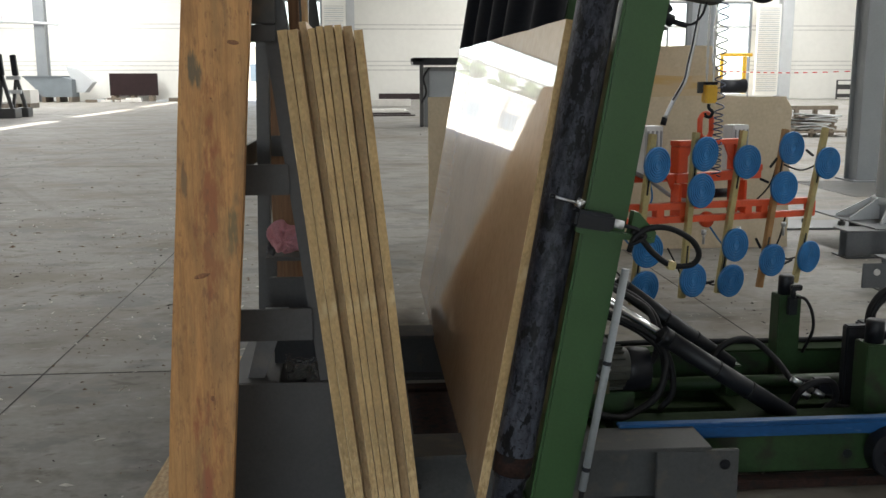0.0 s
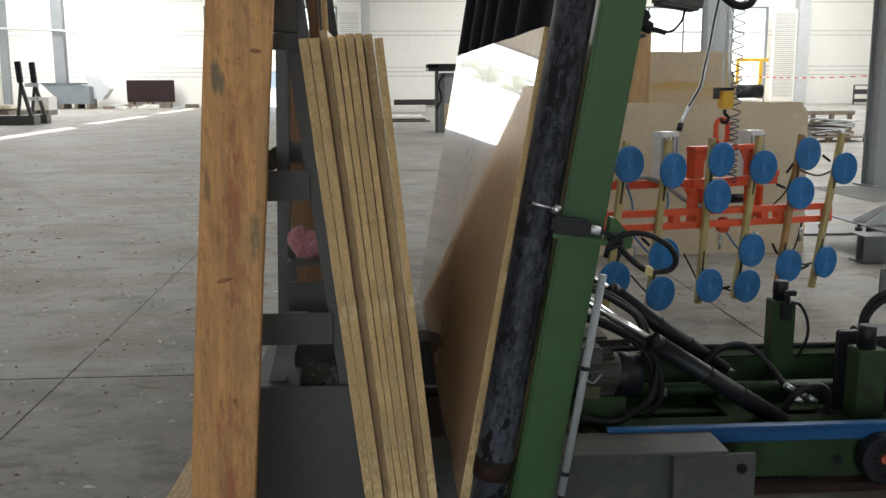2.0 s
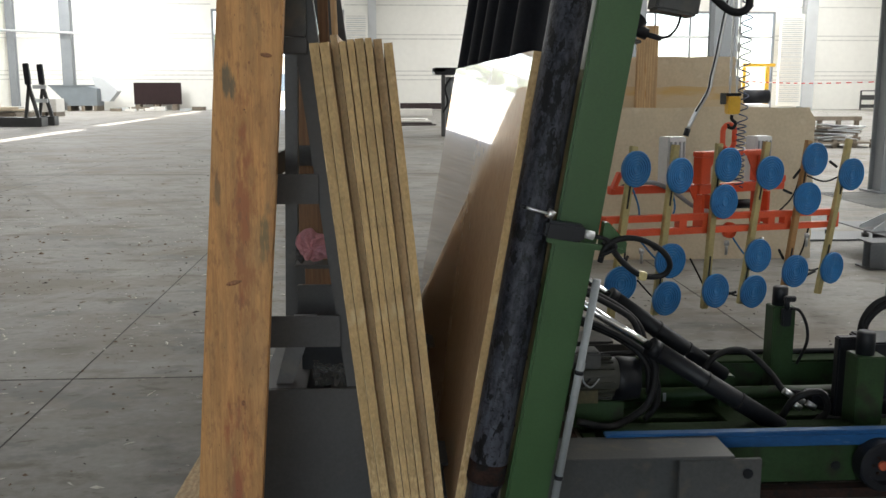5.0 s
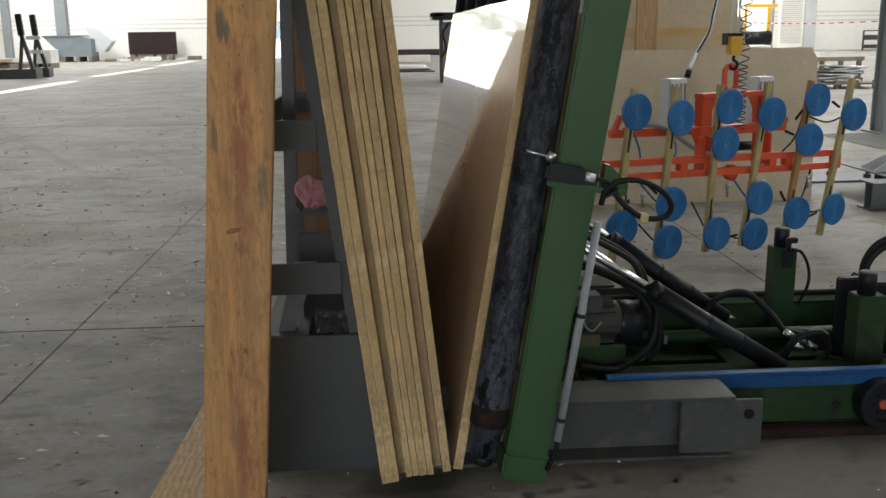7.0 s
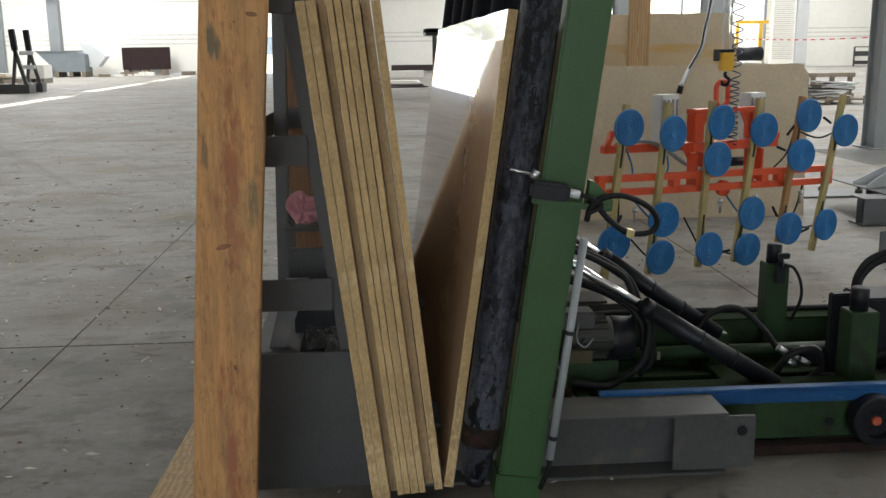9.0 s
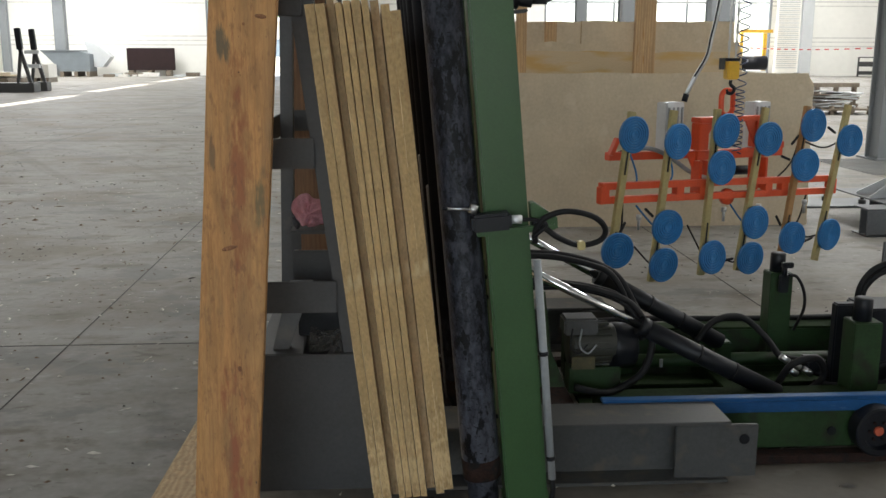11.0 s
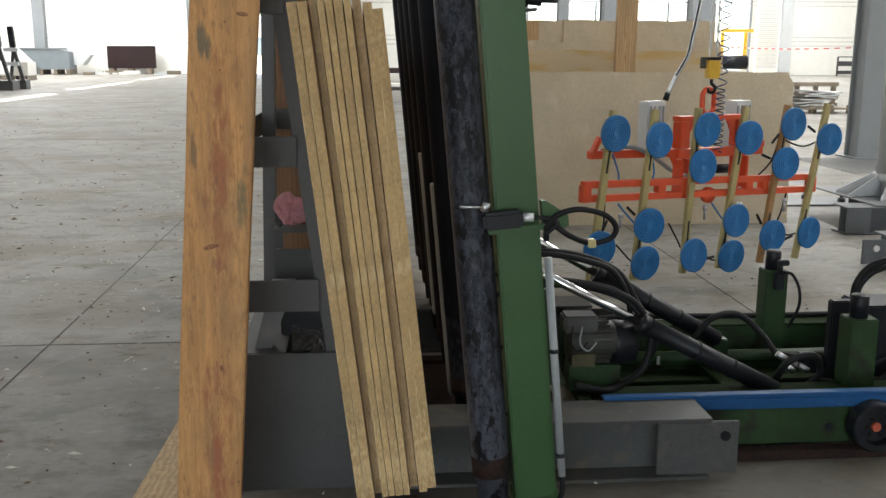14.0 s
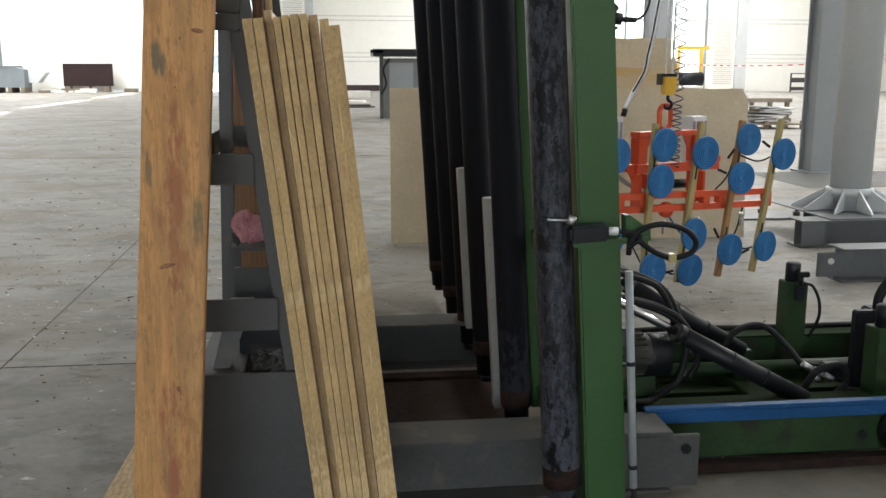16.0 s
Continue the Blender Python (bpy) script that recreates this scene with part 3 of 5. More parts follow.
leaning_panel()
random.seed(4)
for k in range(16):
    x, y = random.uniform(-16.5, -11.0), random.uniform(56.5, 58.8)
    s = random.uniform(0.1, 0.3)
    ob2 = part("offcut", box((x, y, 0), (x + s * 3, y + s, s * 0.8), 0.01), random.choice((WHITEBAG, GREYWOOD, COLUMNLIGHT)))
    tagged(ob2, "pale stone offcut lying by the wall", "offcut", "offcuts by the wall")
t_ = thing("white_crate", (-15.8, 47, 0), "white block on a low wooden pallet", "crate")
part("block", box((-16.4, 46.6, 0.22), (-15.7, 47.8, 0.85), 0.02), WHITEBAG, t_)
for x in (-16.4, -16.1, -15.85):
    part("runner", box((x, 46.5, 0), (x + 0.15, 47.8, 0.22), 0.01), GREYWOOD, t_)
t_ = thing("stone_pile", (-17.2, 42, 0), "pile of pale stone pieces behind the rack", "stone pile")
rnd2 = random.Random(6)
for k in range(22):
    x, y = rnd2.uniform(-18.2, -15.6), rnd2.uniform(41, 44)
    part("stone_piece", box((-0.5, -0.4, 0), (0.5, 0.4, rnd2.uniform(0.06, 0.2)), 0.01, m=pose(x, y, rnd2.uniform(0, 0.5), 0, 0, rnd2.uniform(0, 90))), rnd2.choice((WHITEBAG, STONE, COLUMNLIGHT)), t_)
part("heap", box((-18.3, 41, 0), (-15.5, 44, 0.35), 0.05), GREYWOOD, t_)


def far_machine():
    t = thing("machine_cabinet", (2.0, 28.2, 0), "grey machine cabinet with a black top", "machine")
    part("cabinet", box((1.75, 27.8, 0), (3.0, 28.9, 1.72), 0.02), BASEGREY, t)
    part("top", box((1.42, 27.6, 1.78), (3.1, 29.0, 1.98), 0.02), BLACK, t)
    part("arm", box((1.36, 27.6, 1.86), (1.75, 27.8, 1.96), 0.01), BLACK, t)
    part("column", box((1.62, 27.7, 0.0), (1.73, 27.85, 1.78), 0.01), RACKGREY, t)
    part("door", box((1.9, 27.77, 0.4), (2.6, 27.795, 1.6), 0.008), COLUMN, t)
    part("hose", hose([(1.9, 27.7, 1.7), (1.72, 27.6, 1.4), (1.8, 27.6, 1.0), (1.66, 27.6, 0.7)], 0.03), HOSE, t)


far_machine()
t_ = thing("sheet_pile", (1.0, 36, 0), "dark and white flat sheets lying on the floor", "metal sheets")
for k in range(4):
    part("sheet", box((-0.9, -0.4, 0), (0.9, 0.4, 0.045), 0.005, m=pose(0.95 - 0.08 * k, 35.9 + 0.5 * k, 0.05 * k, 0, 0, (9, -4, 6, -8)[k])), WHITEBAG if k > 1 else DARKSTONE, t_)
t_ = thing("white_trough", (0.2, 47, 0), "white rail segment lying by the end wall", "rail")
part("rail", box((-1.2, 47, 0), (2.3, 47.6, 0.35), 0.02), WHITEBAG, t_)
t_ = thing("dark_bar", (3.0, 59.2, 0), "long dark bar lying along the end wall", "bar")
part("bar", box((0.9, 59.0, 0.05), (6.5, 59.4, 0.42), 0.02), DARKSTONE, t_)


def pallet_pile():
    t = thing("stone_pallet", (11, 22.5, 0), "weathered wooden crate with broken stone slabs", "crate")
    for x in (10.25, 10.72, 11.2, 11.66):
        part("post", box((x - 0.05, 22.9, 0), (x + 0.05, 23.0, 0.72), 0.008), GREYWOOD, t)
        part("post", box((x - 0.05, 22.05, 0), (x + 0.05, 22.15, 0.2), 0.008), GREYWOOD, t)
    for z in (0.62, 0.3, 0.12):
        part("rail", box((10.2, 22.86, z), (11.75, 22.9, z + 0.1), 0.006), GREYWOOD, t)
    part("deck", box((10.2, 22.0, 0.1), (11.75, 23.0, 0.14), 0.006), GREYWOOD, t)
    random.seed(8)
    for k in range(12):
        a = random.uniform(-12, 12)
        x = random.uniform(10.75, 11.1)
        part("stone_piece", box((-0.45, -0.3, 0), (random.uniform(0.2, 0.45), 0.3, 0.03), 0.005,
                                m=pose(x, 22.45, 0.145 + 0.032 * k, random.uniform(-3, 3), random.uniform(-5, 5), a)), COLUMNLIGHT if k % 3 else GREYWOOD, t)


pallet_pile()


def hand_cart():
    t = thing("trolley", (30.6, 58, 0), "small dark steel trolley near the end wall", "trolley")
    for x in (29.6, 30.85):
        part("upright", box((x, 58, 0), (x + 0.08, 58.1, 1.2), 0.01), RACKGREY, t)
    for z, h in ((1.15, 0.06), (0.62, 0.3), (0.12, 0.22)):
        part("bar", box((29.69, 58, z), (30.84, 58.1, z + h), 0.01), RACKGREY, t)


hand_cart()


def yellow_frame():
    t = thing("yellow_gantry", (24, 57, 0), "yellow steel frame holding a black roll", "lifting frame")
    part("beam", box((21.6, 56.9, 2.62), (23.6, 57.1, 2.82), 0.02), YELLOW, t)
    part("leg", box((23.0, 56.9, 0), (23.25, 57.1, 2.61), 0.02), YELLOW, t)
    part("leg", box((21.6, 56.9, 0), (21.8, 57.1, 2.61), 0.02), YELLOW, t)
    part("roll", rod((21.2, 56.6, 0.85), (23.1, 56.6, 0.85), 0.42), BLACK, t, "black roll")
    part("stand", box((21.0, 56.3, 0), (23.1, 57.0, 0.4), 0.02), WHITEBAG, t)


yellow_frame()
tb = thing("barrier_tape", (15, 30, 1.0), "red and white striped barrier tape hung across the hall", "barrier tape")
tape = [Vector((11.2, 30.7, 1.62)), Vector((14, 30, 1.55)), Vector((17.5, 28, 1.7)), Vector((19.5, 26.5, 1.85))]
line_ = spline(tape, 26)
for i, (a, b) in enumerate(zip(line_, line_[1:])):
    part("stripe", beam(a, b - (b - a) * 0.02, 0.004, 0.034, 0, side=(0, 0, 1)), TAPERED if i % 2 else TAPEWHITE, tb)


# ---- jib crane column and floor beams ----
def jib_column():
    t = thing("jib_column", (4.52, 7.75, 0), "light grey round crane column on a ribbed flared base", "crane column")
    cx, cy = 4.57, 7.75
    part("column", rod((cx, cy, 0.22), (cx + 0.05, cy, 9.6), 0.17, seg=40), COLUMNLIGHT, t)
    part("collar", lathe([(0.2, 0.36), (0.2, 0.42), (0.18, 0.43), (0.18, 0.36)], Matrix.Translation((cx, cy, 0))), COLUMNLIGHT, t)
    for k in range(10):
        a = k * math.tau / 10 + 0.2
        d = Vector((math.cos(a), math.sin(a), 0))
        s = Vector((-d.y, d.x, 0)) * 0.008
        one = bmesh.new()
        pts = [d * 0.17 + Vector((0, 0, 0.24)), d * 0.48 + Vector((0, 0, 0.24)), d * 0.47 + Vector((0, 0, 0.26)), d * 0.18 + Vector((0, 0, 0.43))]
        va = [one.verts.new(p + s + Vector((cx, cy, 0))) for p in pts]
        vb = [one.verts.new(p - s + Vector((cx, cy, 0))) for p in pts]
        one.faces.new(va), one.faces.new(vb[::-1])
        for i in range(4):
            one.faces.new((va[i], vb[i], vb[(i + 1) % 4], va[(i + 1) % 4]))
        part("rib", one, COLUMNLIGHT, t)
    for y, x0 in ((7.3, 3.85), (8.2, 4.4)):
        part("base_beam", ibeam(x0, 6.3, y - 0.12, y + 0.12, 0.225), BASEGREY, t)
        part("end_plate", box((x0 - 0.01, y - 0.13, 0.02), (x0 + 0.2, y - 0.121, 0.21), 0.003), BASEGREY, t)
    part("base_plate", box((4.1, 7.2, 0.226), (5.1, 8.3, 0.236), 0.002), BASEGREY, t)


jib_column()
t_ = thing("floor_beam", (4.4, 6.05, 0), "grey steel beam lying on the floor", "steel beam")
part("beam", ibeam(3.5, 7.0, 5.94, 6.16, 0.235), BASEGREY, t_)
part("end_plate", box((3.36, 6.02, 0.03), (3.62, 6.04, 0.2), 0.003), BASEGREY, t_)
part("eyelet", rod((3.45, 6.015, 0.14), (3.45, 6.005, 0.14), 0.022, seg=16), WHITEBAG, t_)
t_ = thing("anchor_plate", (4.43, 8.9, 0), "dusty floor plate with two anchor bolts", "anchor plate")
part("plate", box((4.0, 8.6, 0.001), (4.9, 9.1, 0.02), 0.003), BASEGREY, t_)
for x, y in ((4.35, 8.95), (4.62, 8.75)):
    part("bolt", rod((x, y, 0.02), (x, y, 0.13), 0.018, seg=10, bm=rod((x, y, 0.02), (x, y, 0.06), 0.035, seg=6)), RACKGREY, t_)
t_ = thing("floor_grate", (7, 11.8, 0), "grey steel drain grate let into the floor", "grate")
for k in range(16):
    part("bar", box((5.9 + 0.001 * k, 11.0 + 0.11 * k, 0.001), (9.5, 11.03 + 0.11 * k, 0.006), 0), BASEGREY, t_)


# ---- slabs standing behind the lifter ----
def slab_mesh(L, H, T, seed, chips=0.004, cut=0.0):
    """A stone slab: x its thickness, y its length, z its height; one face polished, sawn uneven rims."""
    rnd = random.Random(seed)
    one = bmesh.new()
    ny, nz = 10, 34
    off = [noise.noise(Vector((seed * 3.1, 0, z * 0.9))) * chips for z in range(nz + 1)]
    top = [noise.noise(Vector((seed * 1.7, y * 0.8, 5))) * chips * 1.5 for y in range(ny + 1)]
    grid = {}
    for s in (0, 1):
        for j in range(ny + 1):
            for k in range(nz + 1):
                y, z = L * j / ny, H * k / nz
                if j == 0:
                    y += off[k] + rnd.uniform(-1, 1) * chips * 0.35
                if k == nz:
                    z += top[j]
                if cut and j == 0 and z > H - cut:
                    y += (z - H + cut) * 0.6
                grid[s, j, k] = one.verts.new((T * s, y, z))
    for s in (0, 1):
        for j in range(ny):
            for k in range(nz):
                q = [grid[s, j, k], grid[s, j + 1, k], grid[s, j + 1, k + 1], grid[s, j, k + 1]]
                one.faces.new(q if s else q[::-1])
    ring = [(j, 0) for j in range(ny)] + [(ny, k) for k in range(nz)] + [(j, nz) for j in range(ny, 0, -1)] + [(0, k) for k in range(nz, 0, -1)]
    for a, b in zip(ring, ring[1:] + ring[:1]):
        one.faces.new((grid[0, *a], grid[0, *b], grid[1, *b], grid[1, *a])).material_index = 1
    return one


def stone_slab(name, L, H, T, m, face, rim, label, group, seed, chips=0.004, cut=0.0):
    ob = part(name, slab_mesh(L, H, T, seed, chips, cut), face)
    ob.data.materials.append(rim)
    ob.matrix_basis = m
    return tagged(ob, label, "stone slab", group)


# x runs along these slabs: turned by 90 degrees about z
BACK = "slabs stored behind the lifter"
stone_slab("stone_slab", 3.08, 1.28, 0.03, pose(3.62, 7.76, 0.0, 0, 3, 90), STONE, SAWN, "large beige honed stone slab standing upright", BACK, 31, 0.012, 0.10)
stone_slab("stone_slab", 2.9, 1.26, 0.03, pose(3.5, 7.82, 0.0, 0, 3, 90), STONE, SAWN, "large beige honed stone slab standing upright", BACK, 32, 0.012)
stone_slab("stone_slab", 1.35, 1.71, 0.03, pose(3.08, 8.2, 0.0, 0, 3, 90), STONE, SAWN, "tall beige stone slab behind shorter ones", BACK, 33, 0.01)
stone_slab("stone_slab", 2.05, 1.53, 0.03, pose(3.1, 8.12, 0.0, 0, 3, 90), STONE, SAWN, "beige stone slab with a broken top rim", BACK, 34, 0.03)
stone_slab("stone_slab", 1.9, 1.45, 0.03, pose(3.1, 8.05, 0.0, 0, 3, 90), STAINED, SAWN, "orange-stained beige stone slab", BACK, 35, 0.01)
stone_slab("stone_slab", 1.0, 1.71, 0.03, pose(1.98, 8.34, 0.0, 0, 3, 90), STONE, SAWN, "narrow beige stone slab behind others", BACK, 36, 0.01)
for x, y, h, w in ((1.165, 7.98, 2.4, 0.085), (2.2, 7.95, 1.95, 0.175), (1.46, 8.26, 1.70, 0.1)):
    ob3 = part("timber", box((x - w / 2, y, 0), (x + w / 2, y + 0.05, h), 0.004), ORANGEPINE)
    tagged(ob3, "upright brown timber between stored slabs", "timber", "storage timbers")


# ---- vacuum lifter ----
LIFT = pose(2.078, 5.65, 0.0, 0, 0, math.degrees(math.atan(0.42)))


def vacuum_lifter():
    t = new("vacuum_lifter")
    t.matrix_basis = LIFT
    tagged(t, "orange vacuum lifter with blue suction cups on brass-coloured bars", "vacuum lifter")

    def lp(name, bm, mat, label="", under=None):
        bm.transform(LIFT)
        return part(name, bm, mat, under or t, label)
    for top, bot, mat in ((-0.705, -0.838, ZINC), (-0.40, -0.512, ZINC), (-0.066, -0.125, ZINC), (0.322, 0.17, ZINC), (0.68, 0.53, BROWNBAR), (1.045, 0.85, ZINC)):
        bm = beam((top, 0, 1.11), (bot, 0, 0.09), 0.045, 0.03, 0.003)
        lp("bar", bm, mat, "slotted brass-coloured bar" if mat is ZINC else "slotted brown bar")
        for z0, z1 in ((0.95, 0.75), (0.42, 0.2)):
            f = lambda z: bot + (top - bot) * (z - 0.09) / 1.02
            lp("slot", beam((f(z0), -0.016, z0), (f(z1), -0.016, z1), 0.012, 0.003, 0), BLACK)
    for z0 in (0.672, 0.59):
        lp("rail", beam((-0.875, 0.045, z0 + 0.012), (1.015, 0.045, z0 - 0.045), 0.04, 0.05, 0.003, side=(0, 1, 0)), ORANGE)
    for x in (-0.855, -0.3, -0.12, 0.42, 0.56, 0.995):
        z = 0.632 - (x + 0.9) * 0.03
        lp("spacer", box((x - 0.03, 0.02, z - 0.05), (x + 0.03, 0.07, z + 0.05), 0.003), ORANGE)
    lp("rear_rail", beam((-0.65, 0.30, 0.822), (0.78, 0.30, 0.79), 0.05, 0.05, 0.004), ORANGE)
    lp("bracket", beam((-0.64, 0.28, 0.83), (-0.59, 0.28, 0.93), 0.03, 0.04, 0.004), ORANGE)
    lp("bracket", box((0.745, 0.27, 0.815), (0.785, 0.32, 0.86), 0.004), ORANGE)
    lp("bracket", box((-0.09, 0.186, 0.80), (-0.05, 0.274, 0.84), 0.003), ORANGE)
    lp("bracket", box((0.38, 0.186, 0.79), (0.42, 0.274, 0.83), 0.003), ORANGE)
    # a short portal on paired cheek plates
    for x0, x1 in ((-0.106, -0.03), (0.365, 0.44)):
        lp("upright", box((x0, 0.10, 0.852), (x1, 0.18, 1.018), 0.004), ORANGE)
    lp("yoke", box((-0.108, 0.095, 1.02), (0.442, 0.185, 1.052), 0.004), ORANGE)
    lp("cross_tie", box((-0.106, 0.11, 0.79), (0.44, 0.17, 0.848), 0.004), ORANGE)
    for x0 in (-0.118, -0.052, 0.352, 0.425):
        lp("cheek_plate", box((x0, 0.07, 0.585), (x0 + 0.022, 0.15, 0.788), 0.003), ORANGE)
    lp("gusset", plate([(-0.18, 0.846), (-0.107, 0.846), (-0.107, 0.72)], 1, 0.13, 0.142), ORANGE)
    lp("gusset", plate([(0.285, 1.018), (0.364, 1.018), (0.364, 0.87)], 1, 0.12, 0.132), ORANGE)
    lp("gusset", plate([(-0.029, 1.018), (0.03, 1.018), (-0.029, 0.93)], 1, 0.12, 0.132), ORANGE)
    lp("gusset", plate([(0.441, 0.846), (0.50, 0.846), (0.441, 0.73)], 1, 0.13, 0.142), ORANGE)
    lp("lug", lathe([(0.01, 0), (0.05, 0), (0.05, 0.03), (0.01, 0.03)], pose(0.10, 0.07, 0.56, 90, 0, 0), 24), ORANGE)
    lp("pin", rod((-0.08, 0.06, 0.69), (-0.08, 0.16, 0.69), 0.014, seg=12), STEEL)
    lp("vacuum_pipe", hose([(-0.55, 0.27, 0.87), (-0.35, 0.26, 0.86), (-0.2, 0.25, 0.80), (-0.05, 0.22, 0.70), (0.1, 0.2, 0.66)], 0.014, 6, 8), CONDUIT)
    lp("vacuum_pump", rod((0.18, 0.22, 0.70), (0.50, 0.22, 0.69), 0.03, seg=16), BLACK)
    # lifting eye: a long ring
    ring = bmesh.new()
    pts = []
    for k in range(25):
        a = k / 24 * math.tau
        pts.append((0.135 + 0.048 * math.cos(a), 0.14, 1.13 + 0.045 * math.sin(a) + (0.04 if math.sin(a) > 0 else -0.025)))
    hose(pts, 0.017, 2, 10, ring)
    lp("lifting_eye", ring, ORANGE, "red lifting eye")
    for u, z in ((-0.185, 1.14), (0.54, 1.13)):
        cb_ = lp("cylinder", box((u - 0.07, 0.24, z - 0.32), (u + 0.07, 0.34, z), 0.006), ALU, "ribbed aluminium cylinder")
        for k in range(4):
            lp("rib", box((u - 0.058 + 0.034 * k, 0.233, z - 0.31), (u - 0.046 + 0.034 * k, 0.239, z - 0.03), 0), CONDUIT, under=cb_)
    cups = ((-0.72, 0.982), (-0.399, 0.931), (-0.028, 0.984), (0.323, 0.92), (0.70, 0.992), (1.041, 0.882), (-0.045, 0.758), (0.658, 0.74),
            (-0.438, 0.425), (-0.799, 0.316), (-0.458, 0.198), (-0.078, 0.204), (0.259, 0.398), (0.236, 0.174), (0.588, 0.272), (0.917, 0.267))
    prof = [(0.02, 0.0), (0.075, 0.0), (0.104, 0.012), (0.106, 0.03), (0.100, 0.034)]
    for r in (0.088, 0.072, 0.056, 0.040, 0.024):
        prof += [(r + 0.008, 0.034), (r + 0.0065, 0.028), (r + 0.003, 0.028), (r + 0.0015, 0.034)]
    prof += [(0.012, 0.032), (0.006, 0.030)]
    first = lathe(prof, seg=40)
    for f in first.faces:
        f.smooth = False
    first.transform(pose(0, -0.02, 0, 90, 0, 0))
    me = bpy.data.meshes.new("suction_cup")
    bmesh.ops.recalc_face_normals(first, faces=first.faces)
    first.to_mesh(me)
    first.free()
    me.materials.append(BLUECUP)
    rnd = random.Random(5)
    for k, (u, z) in enumerate(cups):
        ob = new("suction_cup", me)
        ob.parent = t
        ob.matrix_basis = pose(u, 0, z, rnd.uniform(-4, 4), rnd.uniform(0, 360), rnd.uniform(-4, 4))
        tagged(ob, "blue ribbed rubber suction cup")
        lp("stem", rod((u, 0.03, z), (u, -0.02, z), 0.03, seg=12), BLACK)
    links = ((0, (-0.6, 0.67)), (1, (-0.36, 0.665)), (4, (0.5, 0.64)), (5, (0.68, 0.90)), (7, (0.56, 0.64)), (3, (0.3, 0.645)), (8, (-0.6, 0.55)), (9, (-0.7, 0.6)),
             (10, (-0.6, 0.3)), (12, (0.1, 0.55)), (11, (-0.2, 0.4)), (15, (0.6, 0.34)), (14, (0.8, 0.55)), (13, (0.05, 0.2)))
    for i, (u1, z1) in links:
        u, z = cups[i]
        lp("air_hose", hose([(u, 0.05, z - 0.02), ((u + u1) / 2 + 0.05, 0.07, (z + z1) / 2 - 0.06), (u1, 0.06, z1)], 0.006, 6, 6), BLUECUP if i in (0, 1, 3, 8, 12) else HOSE)
    for i, a in ((4, 225), (5, 150), (7, 160), (8, 140), (13, 185), (14, 125), (15, 195), (6, 250), (1, 80), (9, 60)):
        u, z = cups[i]
        d = Vector((math.cos(radians(a)), 0, math.sin(radians(a))))
        c = Vector((u, 0.012, z))
        lp("valve_lever", beam(c + d * 0.09, c + d * 0.175, 0.016, 0.014, 0.004), BLACK)
    for u, z in ((-0.6, 0.5), (-0.35, 0.48), (0.06, 0.5), (0.35, 0.5), (0.75, 0.5)):
        lp("fitting", rod((u, 0.03, z), (u, 0.03, z - 0.09), 0.009, seg=8, bm=rod((u, 0.03, z), (u, 0.03, z - 0.03), 0.016, seg=8)), STEEL)
    lp("cable_tray", hose([(-0.62, 0.33, 0.84), (-0.57, 0.32, 0.82), (-0.5, 0.33, 0.84), (-0.3, 0.32, 0.8)], 0.014, 6, 6), HOSE)
    return t


vacuum_lifter()


def lp_world(u, v, z):
    return LIFT @ Vector((u, v, z))


